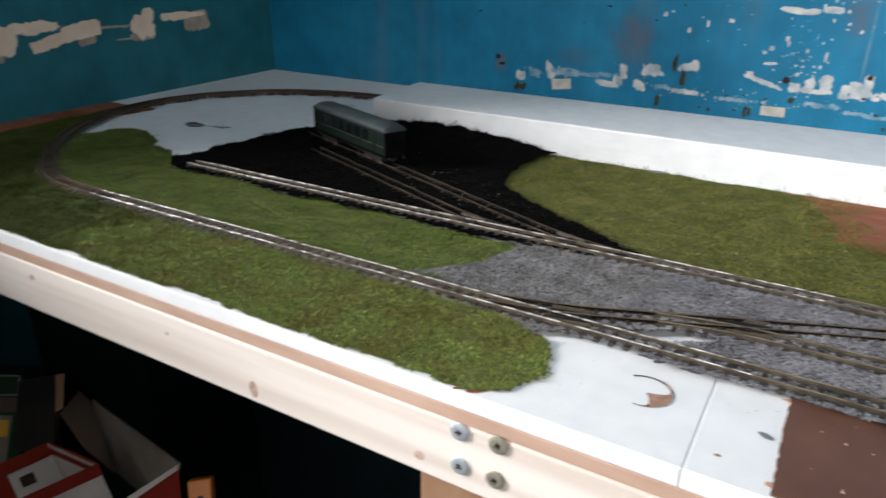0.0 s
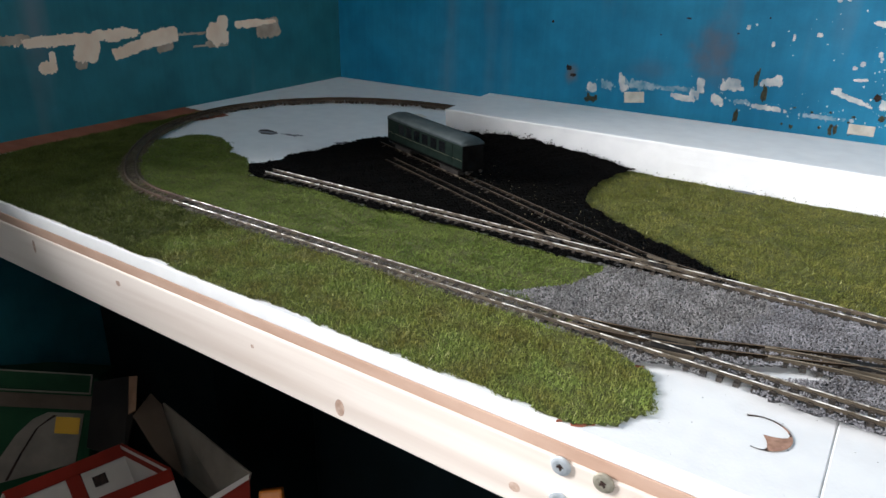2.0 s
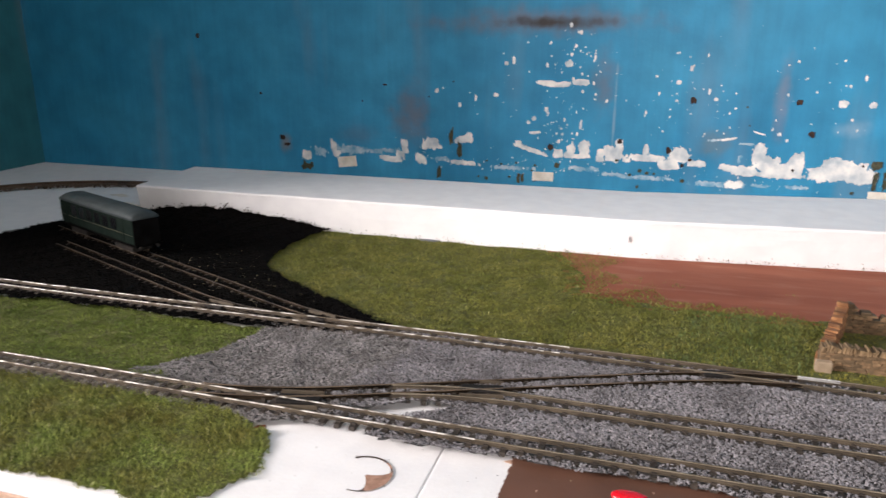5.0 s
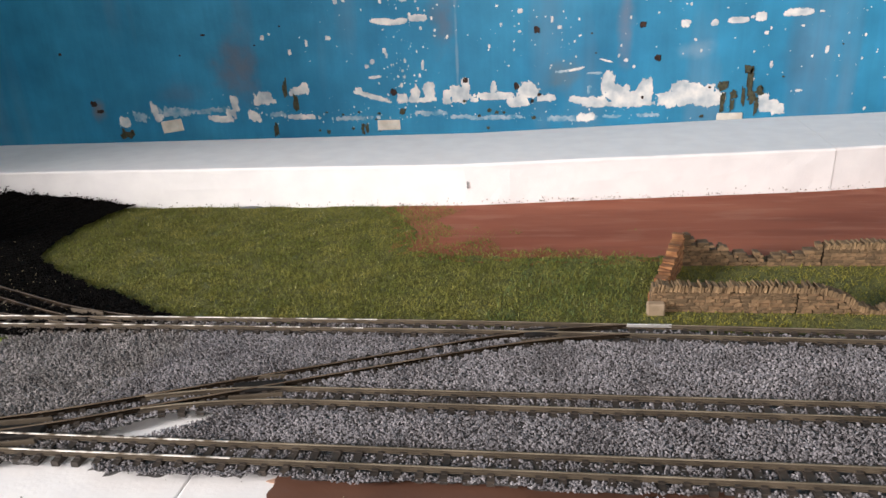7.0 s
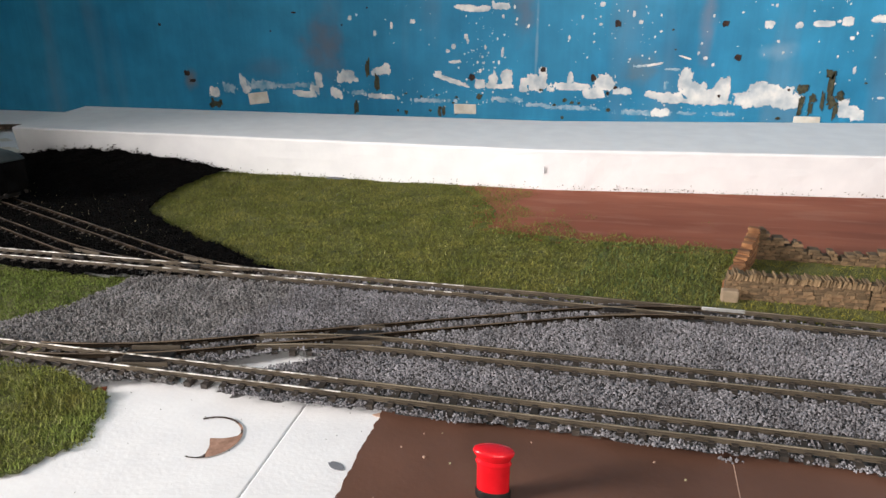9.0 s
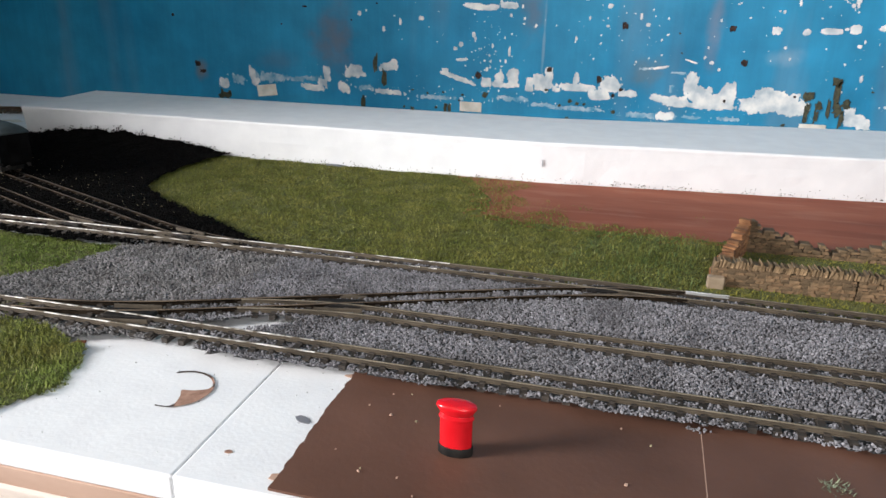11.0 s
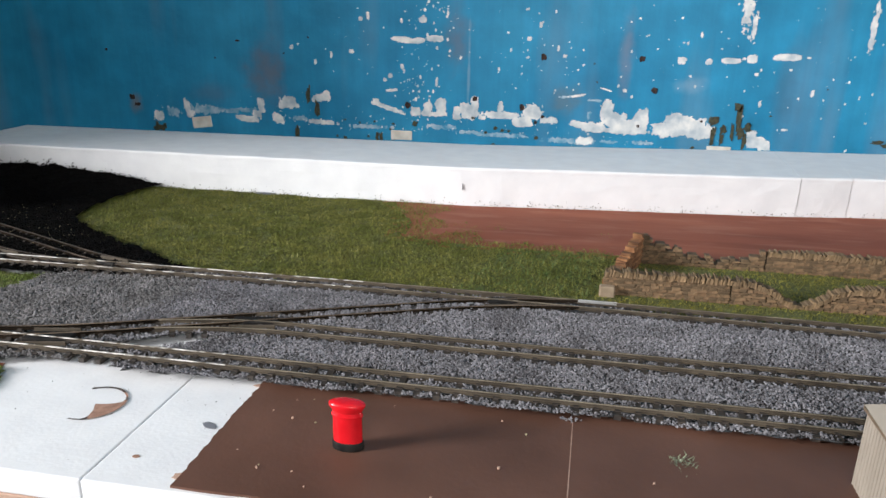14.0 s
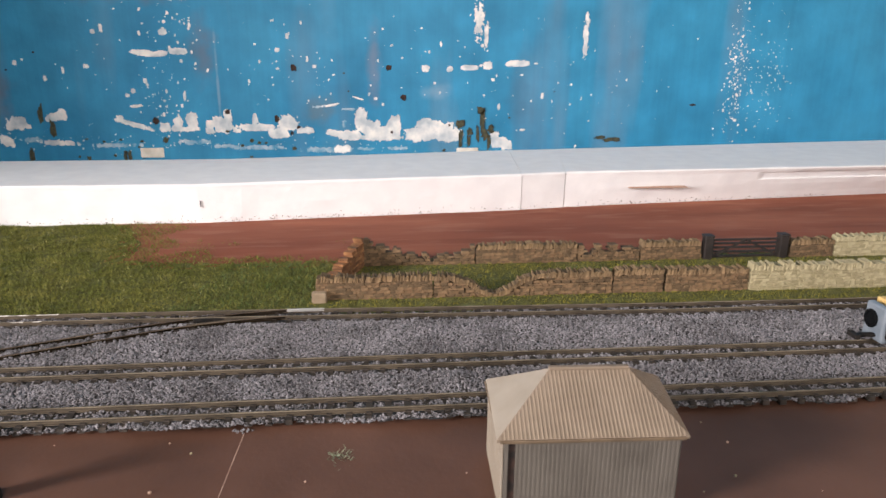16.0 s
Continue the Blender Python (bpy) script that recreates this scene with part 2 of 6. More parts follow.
# pale patches in this colour stand in for glints along the rail heads
M_RAIL = mat("nickel_rail_glints", (0.13, 0.105, 0.075), (0.86, 0.83, 0.77), 150, 0.34, 0.06, 600, metal=0.25, fac=(0.42, 0.58))
M_RUST = mat("grimy_rail", (0.042, 0.033, 0.023), (0.085, 0.068, 0.048), 70, 0.7, 0.2, 700, metal=0.0, spec=0.3)
M_DARKR = mat("blackened_rail", (0.008, 0.0065, 0.005), (0.024, 0.018, 0.013), 90, 0.8, 0.2, 700, spec=0.0)
M_SIDING = mat("sooty_rail_head", (0.008, 0.006, 0.005), (0.085, 0.062, 0.042), 60, 0.55, 0.1, 700, spec=0.3)
M_BLADEM = mat("bare_nickel", (0.34, 0.34, 0.33), (0.5, 0.5, 0.48), 80, 0.3, 0.05, 600, metal=0.4)
M_CROSSR = mat("browned_rail", (0.06, 0.042, 0.028), (0.15, 0.112, 0.075), 50, 0.55, 0.15, 700, spec=0.3)
M_SCAB = mat("torn_brown_foam", (0.20, 0.105, 0.070), (0.36, 0.21, 0.15), 260, 0.9, 0.4, 900)
# near-black colour for the added shapes that stand in for shade
M_SHADE = mat("under_layout_shade", (0.003, 0.009, 0.011), (0.006, 0.015, 0.018), 20, 0.7, 0.1, 300, spec=0.15)
M_DULLR = mat("dull_rail", (0.095, 0.08, 0.058), (0.21, 0.18, 0.135), 60, 0.7, 0.15, 700, spec=0.15)
# near-black for the coach's ends, gangways and underframe
M_END = mat("coach_black", (0.003, 0.003, 0.003), (0.006, 0.006, 0.006), 100, 0.8, 0.1, 700, spec=0.0)
M_FLAP = mat("brown_card_inside", (0.07, 0.048, 0.032), (0.15, 0.11, 0.08), 14, 0.75, 0.1, 300)
M_SLEEPB = mat("brown_sleeper_plastic", (0.050, 0.033, 0.022), (0.105, 0.072, 0.048), 150, 0.7, 0.2, 900, rnd=0.3)
# copings are coloured lighter than the courses to stand in for lit tops
M_COPE = mat("lit_coping_stone", (0.1, 0.066, 0.032), (0.235, 0.155, 0.084), 130, 0.9, 0.5, 900, rnd=0.35, depth=0.0005)
M_BLADEL = mat("pale_static_fibre", (0.27, 0.28, 0.11), (0.36, 0.36, 0.17), 45, 0.75, 0, island=0.4, spec=0.2)
M_BROWNR = mat("bronzed_rail", (0.04, 0.025, 0.015), (0.1, 0.062, 0.038), 70, 0.5, 0.2, 700, metal=0.4)
M_BLACK = mat("black_plastic", (0.010, 0.010, 0.010), (0.025, 0.022, 0.020), 200, 0.6, 0.1, 700, spec=0.08)
M_RED = mat("red_enamel", (0.58, 0.006, 0.012), (0.68, 0.01, 0.018), 150, 0.26, 0.1, 500)
M_COACHG = mat("coach_green", (0.007, 0.012, 0.01), (0.011, 0.017, 0.0145), 120, 0.7, 0.1, 700, spec=0.0)
M_ROOFG = mat("coach_roof_grey", (0.03, 0.04, 0.043), (0.048, 0.06, 0.063), 90, 0.6, 0.1, 500, spec=0.15)
M_GLASS = mat("dark_glazing", (0.003, 0.0035, 0.004), (0.006, 0.007, 0.008), 50, 0.25, 0.0, spec=0.05)
M_LINE = mat("yellow_lining", (0.07, 0.06, 0.03), (0.1, 0.085, 0.045), 100, 0.5, 0.0)
M_STONE = mat("weathered_stone", (0.062, 0.04, 0.02), (0.18, 0.118, 0.064), 140, 0.9, 0.6, 900, rnd=0.2, depth=0.0006)
M_STONEL = mat("pale_stone", (0.27, 0.235, 0.135), (0.38, 0.335, 0.21), 90, 0.9, 0.5, 900, rnd=0.1, depth=0.0005)
M_TANSTONE = mat("tan_stone", (0.22, 0.165, 0.11), (0.31, 0.24, 0.165), 120, 0.9, 0.4, 900)
M_STONER = mat("rusty_stone", (0.13, 0.05, 0.018), (0.25, 0.12, 0.05), 90, 0.9, 0.5, 900, rnd=0.35)
M_MOSS = mat("moss", (0.115, 0.118, 0.014), (0.215, 0.195, 0.028), 180, 0.95, 0.9, 800, depth=0.0008)
M_GATE = mat("gate_brown", (0.012, 0.009, 0.008), (0.026, 0.019, 0.017), 150, 0.6, 0.2, 700)
# front boards are toned down to hold the shade on them
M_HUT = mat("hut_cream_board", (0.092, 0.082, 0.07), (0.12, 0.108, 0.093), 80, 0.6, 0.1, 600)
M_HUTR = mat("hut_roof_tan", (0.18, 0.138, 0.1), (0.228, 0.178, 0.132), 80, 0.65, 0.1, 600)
# light on the left side and shade on the right slope, as colour
M_HUT_LIT = mat("hut_lit_side", (0.27, 0.235, 0.19), (0.33, 0.29, 0.24), 60, 0.6, 0.1, 600)
M_HUT_SHADE = mat("hut_shaded_ochre_slope", (0.11, 0.054, 0.018), (0.165, 0.085, 0.03), 60, 0.65, 0.1, 600)
M_HUTE = mat("hut_eave_brown", (0.1, 0.068, 0.042), (0.15, 0.105, 0.066), 120, 0.6, 0.1, 600)
M_WAGON = mat("wagon_grey", (0.13, 0.165, 0.20), (0.19, 0.225, 0.26), 100, 0.45, 0.1, 700)
M_LOAD = mat("yellow_planks", (0.55, 0.36, 0.12), (0.68, 0.48, 0.20), 100, 0.6, 0.1, 600)
M_REDCARD = mat("red_card_box", (0.17, 0.014, 0.007), (0.24, 0.022, 0.012), 20, 0.6, 0.1, 300, spec=0.15)
M_WHITECARD = mat("white_card", (0.5, 0.46, 0.42), (0.62, 0.57, 0.52), 20, 0.6, 0.1, 300)
M_GREENCARD = mat("dark_green_card", (0.006, 0.042, 0.018), (0.014, 0.062, 0.026), 20, 0.6, 0.1, 300, spec=0.15)
M_GREYCARD = mat("grey_plastic", (0.15, 0.125, 0.1), (0.26, 0.22, 0.18), 25, 0.5, 0.1, 300)
M_BAG = mat("grey_film", (0.006, 0.005, 0.0045), (0.016, 0.013, 0.011), 25, 0.5, 0.1, 300, spec=0.1)
M_YELLOW = mat("yellow_label", (0.70, 0.36, 0.02), (0.80, 0.44, 0.03), 20, 0.5, 0.0)
M_ORANGE = mat("orange_plastic", (0.55, 0.16, 0.01), (0.65, 0.22, 0.02), 20, 0.45, 0.0)


# ---- building helpers: in the plan's units ----
def obj_from(name, verts, faces, mats, parent=None, label="", slots=None, smooth=False):
    me = bpy.data.meshes.new(name)
    me.from_pydata([tuple(v) for v in verts] if not isinstance(verts, np.ndarray) else verts.tolist(), [], faces if not isinstance(faces, np.ndarray) else faces.tolist())
    for m in mats if isinstance(mats, (list, tuple)) else [mats]:
        me.materials.append(m)
    if slots is not None:
        me.polygons.foreach_set("material_index", np.asarray(slots, dtype=np.int32))
    if smooth:
        me.polygons.foreach_set("use_smooth", np.ones(len(me.polygons), dtype=bool))
    me.update()
    ob = new(name, me)
    if parent is not None:
        ob.parent = parent
    if label:
        ob["label"] = label
    return ob


def part(name, bm, material, parent=None, label="", smooth=False):
    me = bpy.data.meshes.new(name)
    bmesh.ops.recalc_face_normals(bm, faces=bm.faces)
    if smooth:
        for f in bm.faces:
            f.smooth = True
    bm.to_mesh(me)
    bm.free()
    me.materials.append(material)
    ob = new(name, me)
    if parent is not None:
        ob.parent = parent
    if label:
        ob["label"] = label
    return ob


def thing(name, where=(0, 0, 0), turn=0.0):
    ob = new(name)
    ob.empty_display_size = 0.01
    ob.matrix_world = pose(where[0] * MM, where[1] * MM, where[2] * MM, 0, 0, turn)
    return ob


def add_box(bm, x0, x1, y0, y1, z0, z1, bevel=0.0, m=None):
    vs = [bm.verts.new((x * MM, y * MM, z * MM)) for z in (z0, z1) for y in (y0, y1) for x in (x0, x1)]
    fs = [bm.faces.new([vs[i] for i in q]) for q in ((0, 2, 3, 1), (4, 5, 7, 6), (0, 1, 5, 4), (2, 6, 7, 3), (0, 4, 6, 2), (1, 3, 7, 5))]
    if bevel:
        es = list({e for f in fs for e in f.edges})
        r = bmesh.ops.bevel(bm, geom=es, offset=bevel * MM, segments=2, affect="EDGES", profile=0.5)
        vs = list({v for f in r["faces"] for v in f.verts})
    if m is not None:
        bmesh.ops.transform(bm, matrix=m, verts=[v for v in vs if v.is_valid])
    return bm


def box(x0, x1, y0, y1, z0, z1, bevel=0.0):
    return add_box(bmesh.new(), x0, x1, y0, y1, z0, z1, bevel)


def add_lathe(bm, profile, cx=0.0, cy=0.0, n=24):
    rings = []
    for r, z in profile:
        rings.append([bm.verts.new(((cx + r * math.cos(2 * math.pi * k / n)) * MM, (cy + r * math.sin(2 * math.pi * k / n)) * MM, z * MM)) for k in range(n)])
    for a, b in zip(rings, rings[1:]):
        for k in range(n):
            bm.faces.new((a[k], a[(k + 1) % n], b[(k + 1) % n], b[k]))
    bm.faces.new(rings[0][::-1])
    bm.faces.new(rings[-1])
    return bm


def inside(poly, x, y):
    """Which of the points lie in the polygon."""
    ok = np.zeros(len(x), bool)
    n = len(poly)
    for i in range(n):
        (x0, y0), (x1, y1) = poly[i], poly[(i + 1) % n]
        if y0 == y1:
            continue
        hit = ((y0 > y) != (y1 > y)) & (x < (x1 - x0) * (y - y0) / (y1 - y0) + x0)
        ok ^= hit
    return ok


RNG = np.random.default_rng(7)


def value_noise(x, y, size, seed):
    """Smooth noise from -1 to 1 on a lattice of that size."""
    u, v = x / size, y / size
    i, j = np.floor(u), np.floor(v)
    f, g = u - i, v - j
    f, g = f * f * (3 - 2 * f), g * g * (3 - 2 * g)
    at = lambda p, q: np.modf(np.abs(np.sin(p * 127.1 + q * 311.7 + seed * 74.7) * 43758.5453))[0]
    top = at(i, j) * (1 - f) + at(i + 1, j) * f
    low = at(i, j + 1) * (1 - f) + at(i + 1, j + 1) * f
    return 2 * (top * (1 - g) + low * g) - 1


def waver(x, y, size, amount):
    """A smooth wandering of places, for ragged outlines."""
    a = sum(value_noise(x, y, size * k, 3 + k) * k for k in (2.0, 0.8, 0.3))
    b = sum(value_noise(x, y, size * k, 9 + k) * k for k in (2.0, 0.8, 0.3))
    return x + a * amount, y + b * amount


def in_patch(polys, x, y, rag=1.2, size=9.0):
    xx, yy = waver(x, y, size, rag)
    ok = np.zeros(len(x), bool)
    for p in polys:
        ok |= inside(p, xx, yy)
    return ok & (y > 207.6)


def bounds(polys):
    xs, ys = [p[0] for q in polys for p in q], [p[1] for q in polys for p in q]
    return min(xs) - 8, max(xs) + 8, min(ys) - 8, max(ys) + 8


def sheet(polys, step, height, rag=1.2, size=9.0, holes=()):
    """A sheet of small quads over the patch; height(x, y) in millimetres."""
    x0, x1, y0, y1 = bounds(polys)
    nx, ny = int((x1 - x0) / step), int((y1 - y0) / step)
    gx, gy = np.meshgrid(x0 + step * np.arange(nx + 1), y0 + step * np.arange(ny + 1), indexing="ij")
    cx, cy = (gx[:-1, :-1] + step / 2).ravel(), (gy[:-1, :-1] + step / 2).ravel()
    keep = in_patch(polys, cx, cy, rag, size)
    for hole in holes:
        keep &= ~in_patch([hole], cx, cy, 1.0)
    i, j = np.divmod(np.arange(nx * ny), ny)
    i, j = i[keep], j[keep]
    idx = lambda a, b: a * (ny + 1) + b
    quads = np.stack([idx(i, j), idx(i + 1, j), idx(i + 1, j + 1), idx(i, j + 1)], 1)
    used, inv = np.unique(quads, return_inverse=True)
    jx, jy = RNG.uniform(-0.35, 0.35, (2, len(used))) * step
    px, py = gx.ravel()[used] + jx, gy.ravel()[used] + jy
    return np.stack([px, py, height(px, py)], 1) * MM, inv.reshape(-1, 4)


def scatter(polys, per_mm2, rag=1.2, size=9.0):
    x0, x1, y0, y1 = bounds(polys)
    n = int((x1 - x0) * (y1 - y0) * per_mm2)
    x, y = RNG.uniform(x0, x1, n), RNG.uniform(y0, y1, n)
    ok = in_patch(polys, x, y, rag, size)
    return x[ok], y[ok]


def track_rise(x, y):
    """Turf climbs towards the sleeper ends of the front track and its loop."""
    d = np.minimum(loop_distance(x, y), np.where(x > -275, np.abs(y - Y1), 99))
    return 1.9 * np.clip((20 - d) / 12, 0, 1)


def blades(x, y, length, lift):
    n = len(x)
    a, lean = RNG.uniform(0, 2 * math.pi, n), RNG.uniform(0.3, 1.3, n)
    ln = length * RNG.uniform(0.5, 1.45, n) * (0.85 + 0.3 * value_noise(x, y, 7, 5))
    w = RNG.uniform(0.10, 0.26, n)
    dx, dy, dz = np.cos(a) * np.sin(lean), np.sin(a) * np.sin(lean), np.cos(lean)
    sx, sy = -np.sin(a) * w, np.cos(a) * w
    z0 = lift + np.zeros(n)
    tri = [np.stack([x - sx, y - sy, z0], 1), np.stack([x + sx, y + sy, z0], 1), np.stack([x + dx * ln, y + dy * ln, z0 + dz * ln], 1)]
    k = np.arange(n)
    return np.concatenate(tri) * MM, np.stack([k, k + n, k + 2 * n], 1)


def grass(name, polys, per_mm2, length, blade, label, rag=1.5, lift=0.5, fringe=0.3, ground=True, rise=None, pale=0.0):
    """Static grass: a matted sheet, upright fibres, and a thin fringe of strays past its edge."""
    rise = rise or (lambda x, y: np.zeros(len(x)))
    v, f, slots = np.zeros((0, 3)), [], []
    if ground:
        v, q = sheet(polys, 1.6, lambda x, y: lift + rise(x, y) + 0.3 * value_noise(x, y, 3, 8), rag)
        f, slots = q.tolist(), [0] * len(q)
    for density, wander, tall, slot in ((per_mm2, rag, 1.0, 1), (per_mm2 * fringe, rag * 2.6, 1.0, 1), (per_mm2 * pale, rag, 1.35, 2)):
        if density:
            x, y = scatter(polys, density, wander)
            v1, f1 = blades(x, y, length * tall, (lift if wander == rag else 0.1) + rise(x, y))
            f += (f1 + len(v)).tolist()
            slots += [slot] * len(f1)
            v = np.concatenate([v, v1])
    return tagged(obj_from(name, v, f, [M_GRASSB, blade, M_BLADEL], slots=slots), label, "grass", kind="stuff")


def grains(x, y, z, size, spread=0.4):
    """Loose stones: squashed, turned octahedra, joined."""
    n = len(x)
    base = np.array([(1, 0, 0), (0, 1, 0), (-1, 0, 0), (0, -1, 0), (0, 0, 1), (0, 0, -1)], float)
    tri = np.array([(0, 1, 4), (1, 2, 4), (2, 3, 4), (3, 0, 4), (1, 0, 5), (2, 1, 5), (3, 2, 5), (0, 3, 5)])
    r = size * RNG.uniform(1 - spread, 1 + spread, (n, 1, 1))
    p = base[None] * r * RNG.uniform(0.6, 1.25, (n, 6, 1))
    q = RNG.normal(size=(n, 4))
    q /= np.linalg.norm(q, axis=1, keepdims=True)
    w, i, j, k = q.T
    R = np.stack([1 - 2 * (j * j + k * k), 2 * (i * j - k * w), 2 * (i * k + j * w), 2 * (i * j + k * w), 1 - 2 * (i * i + k * k), 2 * (j * k - i * w), 2 * (i * k - j * w), 2 * (j * k + i * w), 1 - 2 * (i * i + j * j)], 1).reshape(n, 3, 3)
    p = np.einsum("nij,nkj->nki", R, p) + np.stack([x, y, z], 1)[:, None, :]
    return p.reshape(-1, 3) * MM, (tri[None] + 6 * np.arange(n)[:, None, None]).reshape(-1, 3)


# ---- room ----
def slab(name, x0, x1, y0, y1, z0, z1, material, label, category):
    return tagged(part(name, box(x0, x1, y0, y1, z0, z1), material, None, label), category=category, kind="structure")


WX, WY = -526, 680
slab("floor", -1280, 1700, -690, 760, -790, -750, M_FLOORB, "dark worn floor boards under the layout", "floor")
slab("ceiling", -1280, 1700, -690, 760, 1250, 1290, M_CEIL, "unseen ceiling, made pale to bounce light down", "ceiling")
wall_north = slab("wall_north", WX - 40, 1700, WY, WY + 40, -750, 1250, M_BLUE, "bright blue gloss-painted wall with bare plaster scars", "wall")
# the teal wall is turned out of square to fit the view; its unseen end is set to shade the left, with an unseen aisle
# and window beyond
wall_west = slab("wall_west", -41, 460, 0, 40, -750, 1250, M_TEAL, "dark teal painted wall with long scraped plaster patch", "wall")
wall_west.matrix_world = pose(-497 * MM, 229 * MM, 0, 0, 0, 93.55)
slab("wall_return", -1240, -533, 188, 228, -750, 1250, M_PLAIN, "plain wall beside the far end of the aisle", "wall")
# unseen, added to keep window light off the left end and the clutter
slab("shade_wall_low", -534, -494, -650, 187, -750, 106, M_PLAIN, "unseen low wall added to shade the layout's left end", "wall")
EAST = (-60, 480, 170, 640)
bm = bmesh.new()
add_box(bm, 1660, 1700, -690, EAST[0], -750, 1250)
add_box(bm, 1660, 1700, EAST[1], WY, -750, 1250)
add_box(bm, 1660, 1700, EAST[0], EAST[1], -750, EAST[2])
add_box(bm, 1660, 1700, EAST[0], EAST[1], EAST[3], 1250)
tagged(part("wall_east", bm, M_PLAIN, None, "plain wall with a window at the layout's far end"), category="wall", kind="structure")
WIN = (-580, -180, 240, 680)
bm = bmesh.new()
add_box(bm, -1280, -1240, -690, WIN[0], -750, 1250)
add_box(bm, -1280, -1240, WIN[1], 228, -750, 1250)
add_box(bm, -1280, -1240, WIN[0], WIN[1], -750, WIN[2])
add_box(bm, -1280, -1240, WIN[0], WIN[1], WIN[3], 1250)
tagged(part("wall_end", bm, M_PLAIN, None, "plain wall with a window at the aisle's far end"), category="wall", kind="structure")
# an unseen wall block, added behind the aisle to cut the front light on the left
slab("shade_wall_inner", -150, 12, -650, -75, -750, 1250, M_PLAIN, "unseen wall block added to shade the layout's left", "wall")
bm = bmesh.new()
add_box(bm, -1240, 120, -690, -650, -750, 1250)
add_box(bm, 720, 1660, -690, -650, -750, 1250)
add_box(bm, 120, 720, -690, -650, -750, 160)
add_box(bm, 120, 720, -690, -650, 600, 1250)
tagged(part("wall_south", bm, M_PLAIN, None, "plain unseen wall with an opening for the added front light"), category="wall", kind="structure")


def scar(wall, name, material, a, z, w, h, seed, proud=0.6, jag=0.35, lean=0.0, n=40):
    """A patch with a torn outline, lying on the north wall (a is x) or along the west wall."""
    r = random.Random(seed)
    ph = [(r.uniform(0, 6.28), r.uniform(0.3, 1)) for _ in range(6)]
    ring = []
    for k in range(n):
        t = 2 * math.pi * k / n
        f = 1 + jag * sum(amp * math.sin((i + 2) * t + p) for i, (p, amp) in enumerate(ph)) / 2.2 + jag * 0.35 * r.uniform(-1, 1)
        f = max(f, 0.25)
        c, s = math.cos(t), math.sin(t)
        c, s = math.copysign(abs(c) ** 0.75, c), math.copysign(abs(s) ** 0.75, s)
        u = 0.5 * w * f * c
        ring.append((a + u, z + 0.5 * h * f * s + lean * u))
    bm = bmesh.new()
    put = (lambda u, v, d: (u * MM, (WY - d) * MM, v * MM)) if wall is wall_north else (lambda u, v, d: (u * MM, -d * MM, v * MM))
    top = [bm.verts.new(put(u, v, proud)) for u, v in ring]
    low = [bm.verts.new(put(u, v, 0.0)) for u, v in ring]
    bm.faces.new(top)
    for k in range(n):
        bm.faces.new((top[k], top[(k + 1) % n], low[(k + 1) % n], low[k]))
    bmesh.ops.triangulate(bm, faces=[f for f in bm.faces if len(f.verts) > 4])
    return part(name, bm, material, wall)


def paint_loss(wall, name, material, blobs, span, seed, step=0.7, proud=0.35, rough=0.6, size=5.5):
    """Bare plaster where paint has come away: soft blobs (place, height, width, height, lean) eaten by noise."""
    (a0, a1), (z0, z1) = span
    na, nz = int((a1 - a0) / step), int((z1 - z0) / step)
    ga, gz = np.meshgrid(a0 + step * np.arange(na + 1), z0 + step * np.arange(nz + 1), indexing="ij")
    ca, cz = (ga[:-1, :-1] + step / 2).ravel(), (gz[:-1, :-1] + step / 2).ravel()
    field = np.zeros(len(ca))
    for a, z, w, h, lean in blobs:
        u, v = (ca - a) / (0.5 * w), (cz - z - lean * (ca - a)) / (0.5 * h)
        field = np.maximum(field, 1.5 - (np.abs(u) ** 3 + np.abs(v) ** 3) ** (1 / 3))
    hit = np.nonzero(field > max(0.1, 0.5 - rough))[0]
    ns = np.array([noise.fractal(Vector((ca[i] / size, cz[i] / (size * 1.6), seed)), 1.0, 2.1, 4) for i in hit])
    hit = hit[field[hit] + rough * ns * 0.9 > 0.5]
    i, j = np.divmod(hit, nz)
    idx = lambda p, q: p * (nz + 1) + q
    quads = np.stack([idx(i, j), idx(i + 1, j), idx(i + 1, j + 1), idx(i, j + 1)], 1)
    used, inv = np.unique(quads, return_inverse=True)
    r = np.random.default_rng(seed)
    pa = ga.ravel()[used] + r.uniform(-0.3, 0.3, len(used)) * step
    pz = gz.ravel()[used] + r.uniform(-0.3, 0.3, len(used)) * step
    if wall is wall_north:
        v = np.stack([pa, np.full(len(used), WY - proud), pz], 1)
    else:
        v = np.stack([pa, np.full(len(used), -proud), pz], 1)
    return obj_from(name, v * MM, inv.reshape(-1, 4), material, wall)


# along the foot of the blue wall: x, z, width, height, lean
paint_loss(wall_north, "plaster_scar", M_PLASTER, ((-199.8, 23.1, 10.7, 9, 0), (-170.4, 33.1, 6.3, 11.3, -0.4), (-167.7, 26.4, 7.9, 6.4, 0), (-110.6, 23.8, 24.4, 5.4, -0.05), (-102.2, 28.5, 7.7, 7.3, 0), (-98, 36.4, 7.6, 12, 0), (-82.2, 25.3, 11.2, 8.7, -0.3), (-72.8, 39.6, 18, 10.5, 0), (-64.3, 37.1, 5, 3.8, 0), (-41, 44.9, 17.2, 7, 0.15), (-40.8, 23.4, 29.2, 4.3, -0.03), (-35.8, 46.9, 5.9, 9.4, 0), (8.9, 43.4, 5.8, 5.1, 0), (20.6, 38.1, 28.6, 4.2, -0.3), (44.4, 35.9, 9, 7.9, 0)), ((-222, 66), (8, 62)), 3, rough=0.42, size=4.0, proud=0.35)
